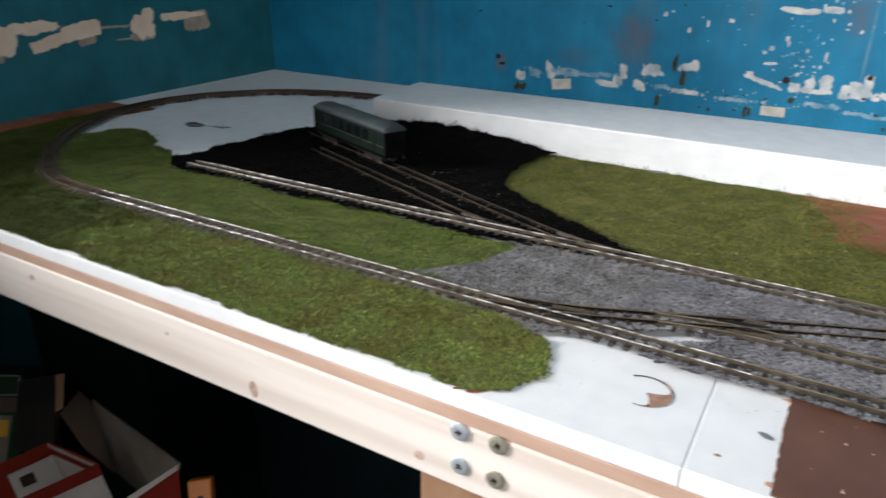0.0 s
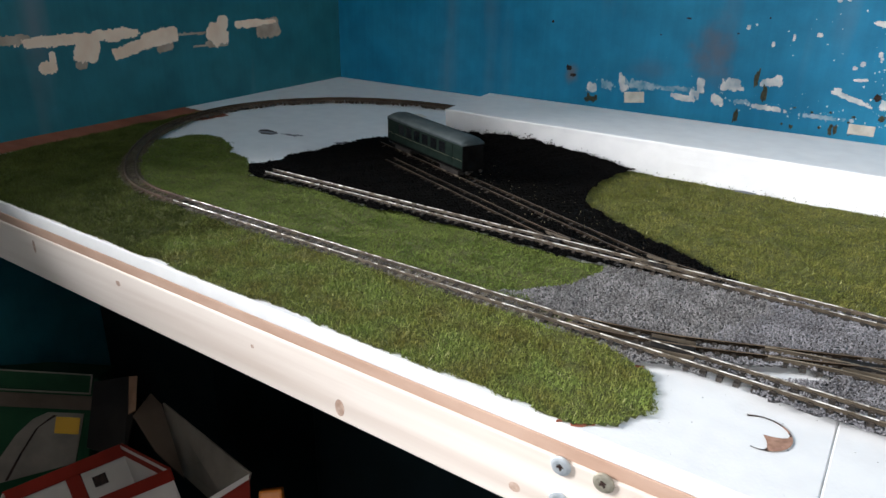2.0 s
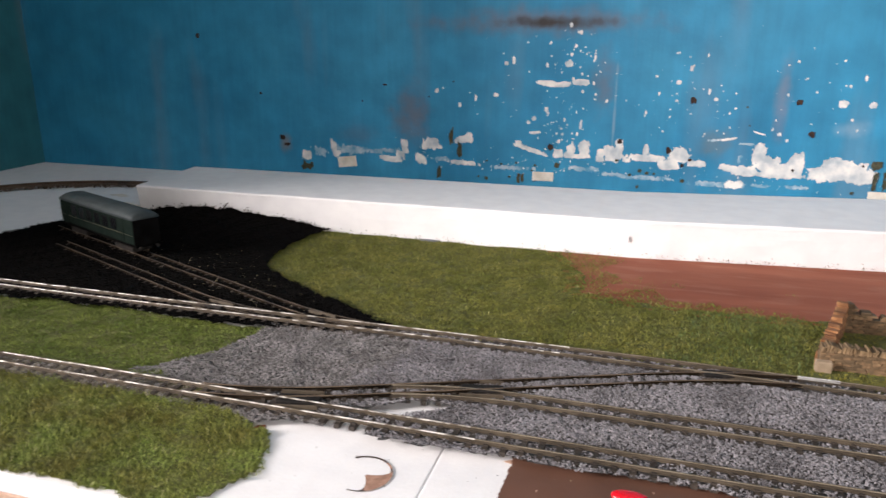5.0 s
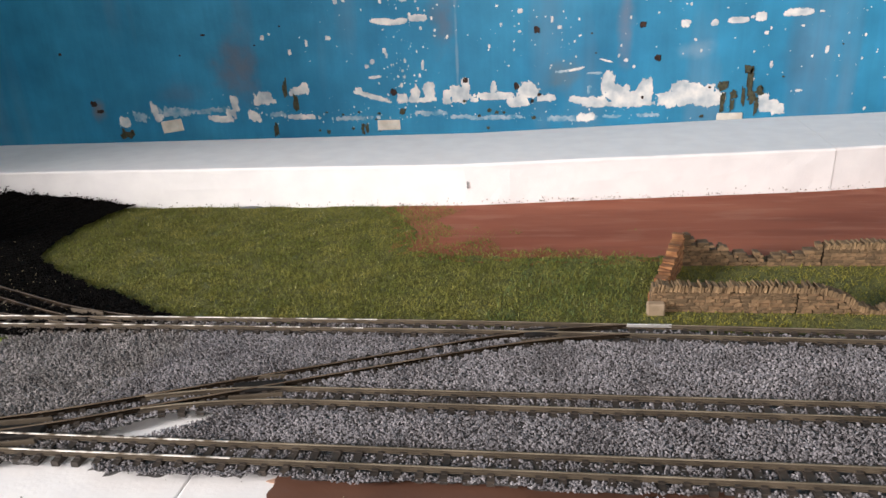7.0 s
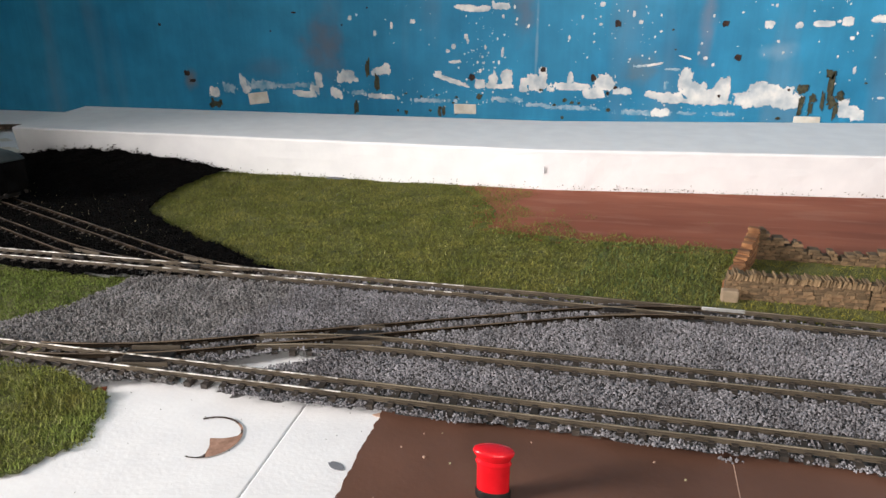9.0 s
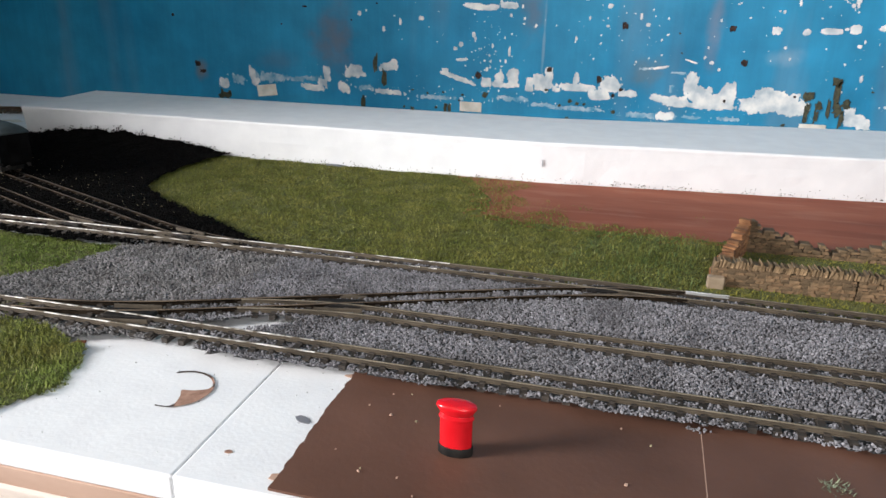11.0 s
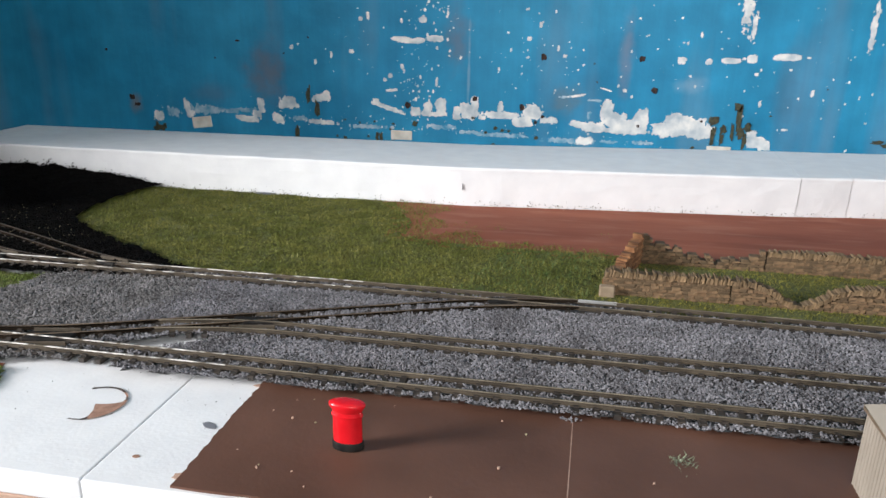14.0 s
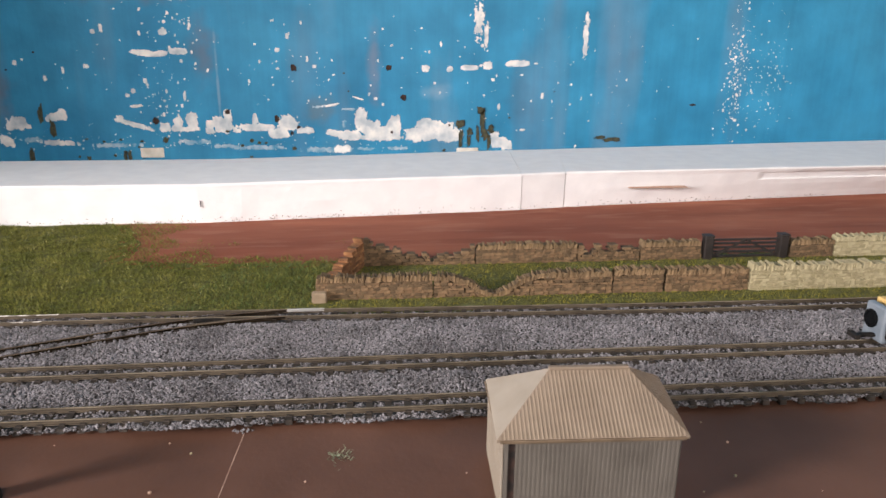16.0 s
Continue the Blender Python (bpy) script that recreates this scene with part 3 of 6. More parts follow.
paint_loss(wall_north, "plaster_scar", M_PLASTER, ((55.2, 39.2, 7.1, 13, 0), (59.7, 34.5, 21.2, 4.2, 0), (66.4, 41.3, 9.4, 13.8, 0), (81, 36.5, 7, 11.5, 0), (90.3, 37.4, 13.9, 12.9, 0), (91.1, 37.6, 16.4, 14, 0), (95.9, 42.2, 5.6, 13.9, 0), (96.2, 43, 6.5, 15.1, 0), (103, 33.1, 6.9, 3.7, 0), (118, 41.8, 4.6, 9.2, 0), (119.1, 35.6, 32.3, 6, 0), (136.5, 30.7, 18.4, 8.3, 0), (145.6, 39, 16, 12.8, 0), (158.3, 33.1, 13.6, 5.5, 0), (185.5, 30, 18, 5.9, -0.2)), ((33, 208), (8, 62)), 4, rough=0.42, size=4.0, proud=0.38)
paint_loss(wall_north, "plaster_scar", M_PLASTER, ((190.5, 16.7, 14.9, 6.5, 0), (196.8, 28.5, 20.1, 8.2, 0), (206.2, 43.2, 9.3, 17.1, 0), (213.3, 34.6, 19.9, 15, -0.2), (221.5, 26.3, 37.4, 5, 0), (225.7, 30.3, 19.8, 12.7, 0), (234.2, 35.3, 10.9, 19.4, 0), (252.1, 29, 17.4, 11.3, 0), (258.8, 27.2, 26, 6.7, 0), (264.7, 34.9, 21.5, 14.3, 0), (275.8, 30.9, 23.6, 15.7, 0), (286.8, 28.1, 12.8, 11.2, 0), (321.2, 28, 7.6, 7.5, 0), (325.7, 21.4, 16.8, 9.8, 0), (331.9, 19.5, 10.1, 8.9, 0)), ((168, 354), (8, 62)), 5, rough=0.42, size=4.0, proud=0.41)
paint_loss(wall_north, "thinned_patch", M_THIN, ((-184.7, 27.6, 11.9, 8.4, 0), (-153.8, 30.4, 28.6, 8.3, 0), (-127.7, 30.1, 15.5, 3.9, 0), (-112, 31.5, 17.9, 3.9, 0), (-61.8, 26.1, 15, 3.8, 0), (4.8, 21.2, 36.4, 3.3, 0), (67.6, 23.5, 25.9, 3.7, 0), (93.4, 19.9, 25.6, 2.8, 0), (119, 18.6, 41.8, 3.3, 0), (176.9, 16.4, 40.7, 4.2, 0), (235.3, 17.3, 15.5, 2.7, 0), (209.7, 16.9, 13.4, 2.3, 0), (192, 38.3, 3.1, 5.9, 0), (175.9, 53.1, 17.8, 1.8, 0.1), (196, 50.4, 11, 1.8, 0)), ((-200, 280), (10, 60)), 8, rough=0.8, size=3.0, proud=0.25)
paint_loss(wall_north, "paint_splash", M_PLASTER, ((-66.7, 87.6, 3.4, 4, 0), (-45, 75.4, 2.9, 4.5, 0), (-30.6, 81.7, 1.9, 5.8, 0), (-12.6, 85, 4.7, 3.5, 0), (-3.8, 111.7, 3.7, 3.4, 0), (2.7, 114.5, 2.8, 6.4, 0), (17.4, 62, 3.3, 2.7, 0), (22, 65.5, 3.8, 4, 0), (23.5, 53.4, 10.7, 2.3, 0.1), (31, 96, 16.1, 3.9, 0), (32.4, 73.5, 3.3, 4, 0), (40.6, 94.5, 22.9, 3.9, 0), (47.6, 95.6, 10.1, 3.4, 0), (50.2, 111.6, 6.8, 4.6, 0), (60.9, 96.9, 14.1, 5.1, 0)), ((-81, 75), (28, 125)), 11, step=0.5, rough=0.22, size=2.5)
paint_loss(wall_north, "paint_splash", M_PLASTER, ((62.6, 61.7, 1.9, 8.1, 0.4), (121.9, 102.7, 2.4, 1.7, 0), (139, 83.4, 2.5, 1.9, 0), (139.6, 98.3, 3.8, 3.4, 0), (148.3, 109.2, 2.6, 4.6, 0), (163.5, 91.3, 2.2, 4.7, 0), (169.1, 85.4, 3.3, 2.8, 0), (182.5, 54, 13.3, 1.8, 0.2), (204.4, 59.5, 8.8, 1.3, -0.3), (219.1, 59.2, 2.8, 2.6, 0), (225.2, 54.3, 2.4, 2.2, 0), (261.4, 83.8, 6.7, 5.4, 0), (269, 72.1, 2.3, 2.1, 0), (274, 103.7, 1.6, 4.5, 0), (281.6, 83.5, 5.4, 4.2, 0)), ((49, 296), (28, 125)), 12, step=0.5, rough=0.22, size=2.5)
paint_loss(wall_north, "paint_splash", M_PLASTER, ((298, 84.7, 15.6, 4.5, 0), (308, 86.4, 2.9, 2.1, 0), (309.2, 102.6, 3.2, 2.8, 0), (313.7, 86.5, 8.1, 6.6, 0), (318.5, 75, 2.7, 2.5, 0), (324.2, 52.2, 2.1, 5.6, 0.3), (332.1, 87.7, 6, 2.4, 0), (339.1, 88.3, 20, 5.3, 0), (343.3, 78.9, 2.6, 1.6, 0), (345.3, 32.5, 5, 1.7, 0), (355, 88.3, 3.2, 1.6, 0), (361.8, 61.3, 2.8, 5.4, 0.5)), ((284, 376), (28, 125)), 13, step=0.5, rough=0.22, size=2.5)
paint_loss(wall_north, "paint_splash", M_PLASTER, ((306, 122, 7, 26, 0), (312, 110, 3, 20, 0.0), (397, 110, 4, 34, 0.1)), ((290, 410), (90, 150)), 12, rough=1.1, size=2.2)
# splashes, thrown in drifts: x, z, spread, spread, how many, largest
r = random.Random(41)
verts, faces = [], []
for a, z, sa, sz, count, big in ((46, 66, 9, 22, 44, 2.6), (56, 120, 16, 14, 34, 3.4), (-10, 96, 22, 18, 10, 2.6), (118, 92, 30, 22, 26, 2.4), (155, 66, 24, 18, 22, 2.0), (225, 95, 36, 24, 24, 2.2), (300, 72, 36, 26, 22, 2.0), (400, 75, 45, 32, 44, 2.2), (533, 84, 5, 30, 150, 2.1), (553, 74, 14, 28, 80, 1.7), (570, 74, 9, 28, 46, 1.4), (20, 26, 50, 5, 34, 1.6), (150, 24, 70, 5, 34, 1.5), (-60, 34, 40, 8, 20, 1.5)):
    for _ in range(int(count * 2.3)):
        x, y, s = r.gauss(a, sa), r.gauss(z, sz), 0.85 * big * r.uniform(0.25, 1) ** 3
        if y < 3:
            continue
        o, n = len(verts), 7
        tall = r.uniform(0.7, 1.7)
        verts.append((x * MM, (WY - 0.6) * MM, y * MM))
        for k in range(n):
            f = s * 0.6 * r.uniform(0.6, 1.25)
            verts.append(((x + f * math.cos(6.283 * k / n)) * MM, (WY - 0.3) * MM, (y + f * tall * math.sin(6.283 * k / n)) * MM))
        faces += [(o, o + 1 + k, o + 1 + (k + 1) % n) for k in range(n)]
obj_from("paint_splash", verts, faces, M_PLASTER, wall_north)
for k, (a, z, w, h) in enumerate(((96, 48.5, 5.1, 5), (136, 42.6, 5.5, 6.4), (151.9, 84.1, 5.8, 6.5), (230.5, 84.5, 5.5, 5.5), (242.4, 60, 5.6, 6.1), (153.7, 35.5, 3.2, 3.2), (148, 30.6, 3.7, 3.2), (232.3, 30.9, 2.6, 3.1), (281.7, 36.8, 2.6, 2.2), (37.5, 41.3, 7.1, 6), (-116.8, 91.7, 5.5, 1.8), (-51.2, 95.6, 1.9, 1.8), (-74.1, 81.9, 2, 1.6), (-139.4, 76.5, 2, 1.6), (-225.2, 39.5, 6.5, 6.4), (-220.4, 33, 7, 4), (-246.1, 81.4, 3.2, 2.8), (-312, 135, 5, 5), (496.9, 53.5, 7, 2))):
    scar(wall_north, "nail_hole", M_HOLE, a, z, w * 0.8, h * 0.8, 500 + k, proud=0.5, jag=0.25, n=18)
for k, (a, z, w, h, lean) in enumerate(((-202.6, 14.9, 2.7, 6, 0), (-199.8, 12.3, 10.2, 6.1, 0), (-194.6, 14.3, 2.7, 5.5, 0), (-64.6, 13.5, 3.6, 11.3, 0), (-52.9, 46.8, 3.5, 15.1, 0), (-45, 34.9, 4, 14.3, 0), (-26.9, 11.9, 2, 1.9, 0), (-19.6, 10.6, 3.5, 2.9, 0), (-19.4, 26.5, 2, 1.4, 0), (-6, 24.4, 2, 1.7, 0), (1.7, 12.8, 2.2, 2.2, 0), (7.6, 25.9, 1.9, 1.7, 0), (10, 12.3, 2.9, 8.7, 0), (13.5, 12.7, 2.4, 8.2, 0), (21.8, 19.8, 1.9, 1.7, 0))):
    scar(wall_north, "mould_spot", M_MOULD, a, z, w, h, 600 + k, proud=0.8, jag=0.35, lean=lean, n=22)
for k, (a, z, w, h, lean) in enumerate(((24.5, 24.5, 2.4, 1.9, 0), (31.1, 13.7, 12.1, 1.9, 0.5), (37.2, 15.3, 7.2, 1.4, 0.8), (43.8, 25.4, 4.3, 4.7, 0), (94.7, 32.3, 2.8, 1.9, 0), (106.1, 20.4, 2.8, 2.1, 0), (113, 10.5, 2.4, 2.4, 0), (114.3, 24.5, 3.3, 2.8, 0), (120.2, 22.6, 3.3, 2.3, 0), (126, 22.5, 2.3, 1.9, 0), (149.3, 17.6, 3.2, 2.8, 0), (193.1, 79.8, 1.5, 1.3, 0), (196.5, 65.3, 1.3, 1.3, 0), (277.1, 15.2, 2.6, 2.3, 0), (291.2, 37.7, 6.8, 7.5, 0))):
    scar(wall_north, "mould_spot", M_MOULD, a, z, w, h, 620 + k, proud=0.8, jag=0.35, lean=lean, n=22)
for k, (a, z, w, h, lean) in enumerate(((291.7, 25.6, 3.4, 15.7, 0), (298.6, 23.3, 3, 9, 0), (299.3, 30.6, 5.1, 6.2, 0), (306.3, 29.1, 2.5, 12.5, 0), (308.9, 49.3, 6.3, 6, 0), (310.4, 40, 4.2, 17.6, 0), (312.7, 28.6, 5.5, 8, 0), (316.2, 21.9, 3, 11.2, 0), (317.7, 32.9, 5.5, 6.2, 0), (333.6, 43, 1.7, 1.3, 0), (372.3, 64.8, 1, 1, 0), (415.2, 25.5, 8, 3, 0), (426.3, 23.5, 14, 4, 0))):
    scar(wall_north, "mould_spot", M_MOULD, a, z, w, h, 640 + k, proud=0.8, jag=0.35, lean=lean, n=22)
for a, z, w, h, tilt in ((-156.8,18.9,18.9,10, 7), (31.9, 14.9, 18.8, 8.1, 0), (297.7, 14.2, 18.8, 6, 0)):
    bm = bmesh.new()
    add_box(bm, -w / 2, w / 2, -1.0, 0, -h / 2, h / 2, 0.3)
    bmesh.ops.transform(bm, matrix=Matrix.Translation((a * MM, WY * MM, z * MM)) @ Matrix.Rotation(radians(-tilt), 4, "Y"), verts=bm.verts)
    part("paper_tab", bm, M_TAPE, wall_north)
# long scraped patch on the teal wall: distance along it, z, width, height, lean
paint_loss(wall_west, "plaster_scar", M_CREAM, ((104.8, 70.0, 73.9, 8.6, 0), (152.7, 71.3, 50.3, 9.2, 0), (126.0, 59.5, 23.1, 17.9, 0), (91.2, 50.6, 14.4, 9.5, 0), (95.9, 57.2, 5.8, 10.4, 0), (150.4, 68.3, 16.3, 6.3, 0), (173.0, 59.6, 46.3, 10.3, 0.2), (198.5, 65.4, 41.4, 14.5, 0.12), (160.8, 55.1, 21.9, 7.4, 0.2), (209.4, 66.0, 18.2, 11.8, 0), (264.3, 63.9, 26.4, 21.2, 0), (272.0, 73.5, 13.4, 13.8, 0), (306.9, 70.5, 39.6, 7.8, 0), (324.4, 71.0, 45.9, 4.5, 0)), ((50, 400), (20, 110)), 21, step=0.9, rough=0.3, size=7.0)
paint_loss(wall_west, "thinned_patch", M_OLDPLASTER, ((202.5, 56.6, 20.2, 7.8, 0.15), (262.9, 54.9, 29.1, 7.4, 0), (333.6, 64.6, 36.0, 19.6, 0), (233.9, 65.9, 36.5, 2.5, -0.02), (247.6, 54.2, 25.4, 2.1, 0), (69.7, 72.5, 26.6, 7.4, 0), (118.9, 49.6, 10.4, 6.3, 0)), ((50, 400), (20, 110)), 22, step=0.9, rough=0.3, size=5.0, proud=0.2)

# ---- baseboard ----
base = tagged(thing("baseboard", (0, 206, -45)), "pine-framed layout baseboard with brown fibreboard top on timber leg", "baseboard")


def base_part(name, bm, material, label=""):
    ob = part(name, bm, material, base, label)
    ob.matrix_parent_inverse = base.matrix_world.inverted()
    return ob


base_part("top_board", box(WX, 1100, 206.6, WY - 1, -12.4, -7, 0.3), M_MDF, "brown fibreboard edge")
base_part("front_rail", box(WX, 1100, 206, 228, -39.2, -12.4, 0.8), M_PINE, "pale knotty pine front rail")
base_part("back_rail", box(WX, 1100, 640, 662, -39, -12.4), M_PINE)
base_part("leg", box(-34, 8, 229, 262, -750, -12.5, 1), M_LEG, "reddish timber leg")
base_part("leg", box(-500, -460, 600, 638, -750, -12.5, 1), M_LEG)
base_part("leg", box(900, 940, 229, 262, -750, -12.5, 1), M_LEG)
for x, z, w, h in ((-100, -33, 5, 8), (-20, -32, 4.5, 4), (-249, -20, 4, 3), (-330, -20, 3, 8), (-150, -22, 2, 2), (-392, -24, 2.5, 6)):
    bm = bmesh.new()
    add_lathe(bm, ((0.5, 0), (0.5, 0.04), (0.35, 0.06)), n=18)
    bmesh.ops.transform(bm, matrix=Matrix.Translation((x * MM, 206 * MM, z * MM)) @ Matrix.Rotation(radians(90), 4, "X") @ Matrix.Diagonal((w, h, 1, 1)), verts=bm.verts)
    base_part("knot", bm, M_KNOT)


def screw(x, z, material, turn):
    bm = bmesh.new()
    add_lathe(bm, ((3.5, 0), (3.6, 0.4), (3.3, 0.9), (2.4, 1.2), (1.2, 1.25), (1.0, 0.8), (0.2, 0.7)), n=24)
    bmesh.ops.transform(bm, matrix=Matrix.Translation((x * MM, 206 * MM, z * MM)) @ Matrix.Rotation(radians(90), 4, "X") @ Matrix.Rotation(turn, 4, "Z"), verts=bm.verts)
    head = base_part("screw", bm, material)
    bm = bmesh.new()
    for a in (0, 90):
        add_box(bm, -1.3, 1.3, -0.26, 0.26, 0.7, 1.28, m=Matrix.Translation((x * MM, 206 * MM, z * MM)) @ Matrix.Rotation(radians(90), 4, "X") @ Matrix.Rotation(turn + radians(a), 4, "Z"))
    slot = part("recess", bm, M_HOLE, head)
    slot.matrix_parent_inverse = Matrix.Identity(4)


for x, z, m, turn in ((-4, -15, M_ZINC, 0.2), (10.5, -14.5, M_OLDZINC, 0.5), (-3.5, -29, M_ZINC, 0.9), (10, -29, M_OLDZINC, 0.3)):
    screw(x, z, m, turn)

# ---- foam sheets laid on the board ----
def foam(name, x0, x1, y0, y1, z0, z1, label, bevel=0.45):
    bm = box(x0, x1, y0, y1, z0, z1, bevel)
    return tagged(part(name, bm, M_FOAM, None), label, "foam sheet")


foam("foam_sheet", WX + 1, 66.5, 206.8, WY - 1, -7, 0, "white foam sheet covering the baseboard, stained and scuffed", 0.55)
foam("foam_sheet", 66.55, 1100, 206.8, WY - 1, -7, 0, "white foam sheet with a rounded butt joint", 0.55)


def strip(plan, label, cut=None):
    """A long block of two laminated foam sheets: plan rows of x at the front, x at the back, top edge, foot and back edge. cut: where the face is hacked back."""
    plan = np.array(plan, float)
    n = int((plan[-1, 0] - plan[0, 0]) / 5) + 1
    xs = np.linspace(plan[0, 0], plan[-1, 0], n + 1)
    back, top, foot, rear = (np.interp(xs, plan[:, 0], plan[:, k]) for k in (1, 2, 3, 4))
    shape = ((0.0, 1.0, 0.0), (6.0, 0.75, 0.1), (12.0, 0.5, 0.0), (15.6, 0.36, 0.05), (16.2, 0.34, 0.05), (20.6, 0.18, 0.05), (21.2, 0.15, 0.05), (23.3, 0.03, 0.05), (24.1, 0.0, 0.4), (24.5, 0.0, 1.3))
    verts, faces = [], []
    for i, x in enumerate(xs):
        sway = 0.5 * noise.noise(Vector((x * 0.04, 1.7, 0)))
        for z, f, inward in shape:
            y = top[i] + f * (foot[i] - top[i]) + inward + sway + 0.35 * noise.noise(Vector((x * 0.09, z * 0.2, 3.1)))
            if cut and x > cut and 16 < z < 21:
                y += 1.4
            verts.append((x * MM, y * MM, z * MM + 0.3 * MM * noise.noise(Vector((x * 0.03, z, 5.0))) * (z > 20)))
        verts += [(back[i] * MM, rear[i] * MM, 24.5 * MM), (back[i] * MM, rear[i] * MM, 0)]
    m = len(shape) + 2
    for i in range(n):
        for k in range(m):
            k2 = (k + 1) % m
            faces.append((i * m + k, (i + 1) * m + k, (i + 1) * m + k2, i * m + k2))
    faces += [tuple(range(m)), tuple(range(n * m, (n + 1) * m))[::-1]]
    return tagged(obj_from("foam_block", verts, faces, M_FOAM), label, "foam block", group="foam blocks along the wall")


strip(((-246, -256, 495, 498, 581), (112, 112, 495, 496, 585), (312.8, 322.3, 516, 517, 617)), "long white foam block standing along the blue wall")
strip(((313.0, 322.5, 516.3, 517.3, 617), (342.8, 362.4, 522, 523, 620)), "short white foam block in a gap between longer ones")
strip(((343.0, 362.6, 522.4, 523.4, 621), (540, 560, 533, 546, 646), (700, 720, 539, 562, 664)), "white foam block with a ragged slit in its face", 486)

# ---- painted ground ----
def ground(name, polys, material, z, label, step=2.5, rag=1.2, size=12.0):
    v, f = sheet(polys, step, lambda x, y: np.full(len(x), z), rag, size)
    return tagged(obj_from(name, v, f, material), label, "ground", kind="structure")


ground("road", [[(60, 502), (300, 525), (540, 560), (900, 610), (900, 402), (205, 404), (120, 408), (84, 420), (78, 470)]], M_ROAD, 0.5, "red-brown painted strip of ground beside foam block", 1.6, 0.9)
ground("painted_ground", [[(-508, 209), (-462, 209), (-470, 300), (-474, 380), (-452, 420), (-448, 446), (-518, 440)]], M_ROAD, 0.35, "red-brown painted ground beside teal wall", 2.0, 1.5)
bm = bmesh.new()
edge = [(89.2 + 0.7 * noise.noise(Vector((k * 0.35, 2.3, 0))) + 0.5 * noise.noise(Vector((k * 1.3, 7.1, 0))), 208.3 + 53.7 * k / 40) for k in range(41)]
edge = [(1100, 208.3)] + [(x, 208.3 + 0.5 * noise.noise(Vector((x * 0.3, 0, 4.4)))) for x in range(700, 92, -4)] + edge + [(1100, 262)]
high, low = ([bm.verts.new((x * MM, y * MM, z * MM)) for x, y in edge] for z in (0.75, 0.05))
bm.faces.new(high)
for k in range(len(edge)):
    bm.faces.new((low[k], low[(k + 1) % len(edge)], high[(k + 1) % len(edge)], high[k]))
bmesh.ops.triangulate(bm, faces=[f for f in bm.faces if len(f.verts) > 4])
card = tagged(part("painted_card", bm, M_CARD, None), "dark brown painted card with a torn edge along the layout's front", "card")

# ---- track ----
GAUGE, HEAD, PITCH = 6.8, 4.6, 5.7


def arc(cx, cy, r, a0, a1, n):
    return [(cx + r * math.cos(radians(a0 + (a1 - a0) * k / n)), cy + r * math.sin(radians(a0 + (a1 - a0) * k / n))) for k in range(n + 1)]


def lengths(pts):
    return [0.0] + list(np.cumsum([math.dist(a, b) for a, b in zip(pts, pts[1:])]))


def at_length(pts, s):
    acc = lengths(pts)
    for i in range(len(pts) - 1):
        if s <= acc[i + 1] or i == len(pts) - 2:
            f = (s - acc[i]) / (acc[i + 1] - acc[i])
            (x0, y0), (x1, y1) = pts[i], pts[i + 1]
            return x0 + f * (x1 - x0), y0 + f * (y1 - y0), math.atan2(y1 - y0, x1 - x0)


RAIL = 1.5
PROFILE = ((-0.65, 0), (0.65, 0), (0.65, 0.2), (0.2, 0.36), (0.2, 0.9), (0.33, 1.05), (0.36, 1.32), (0.26, 1.46), (0.0, 1.5), (-0.26, 1.46), (-0.36, 1.32), (-0.33, 1.05), (-0.2, 0.9), (-0.2, 0.36), (-0.65, 0.2))


def rail_mesh(pts, side, start, end, drop):
    total = lengths(pts)[-1]
    cuts = sorted({start, total - end, *[s for s in lengths(pts) if start < s < total - end], *np.arange(start + 2, total - end - 1, 3.3)})
    glint_rng = random.Random(len(cuts) + side)
    verts, faces, slots = [], [], []
    for s in cuts:
        x, y, a = at_length(pts, s)
        nx, ny = -math.sin(a), math.cos(a)
        if 0 < s < total:
            xa, ya, a1 = at_length(pts, min(total, s + 0.5))
            xb, yb, a0 = at_length(pts, max(0, s - 0.5))
            a = (a0 + a1) / 2
            nx, ny = -math.sin(a), math.cos(a)
        for u, z in PROFILE:
            o = side * (GAUGE / 2) + u
            verts.append(((x + nx * o) * MM, (y + ny * o) * MM, (HEAD - RAIL + z - drop) * MM))
    n = len(PROFILE)
    for i in range(len(cuts) - 1):
        # pale tops on the left stand in for glints; dull tops towards the right
        x0 = verts[i * n][0] / MM
        top = 2 if x0 > 88 + 60 * noise.noise(Vector((x0 * 0.03, side, len(cuts)))) or glint_rng.random() < 0.06 else 0
        for k in range(n):
            k2 = (k + 1) % n
            faces.append((i * n + k, i * n + k2, (i + 1) * n + k2, (i + 1) * n + k))
            slots.append(top if k in (6, 7, 8, 9) else 1)
    faces += [tuple(range(n))[::-1], tuple(range((len(cuts) - 1) * n, len(cuts) * n))]
    return verts, faces, slots + [1, 1]


SLEEPER = bpy.data.meshes.new("sleeper")
bm = box(-1.0, 1.0, -6.1, 6.1, HEAD - RAIL - 1.6, HEAD - RAIL, 0.0)
add_box(bm, -0.75, 0.75, -4.5, -2.4, HEAD - RAIL, HEAD - RAIL + 0.45)
add_box(bm, -0.75, 0.75, 2.4, 4.5, HEAD - RAIL, HEAD - RAIL + 0.45)
bm.to_mesh(SLEEPER)
bm.free()
SLEEPER.materials.append(M_SLEEP)
SLEEPER_BROWN = SLEEPER.copy()
SLEEPER_BROWN.materials[0] = M_SLEEPB
TRACKS = []


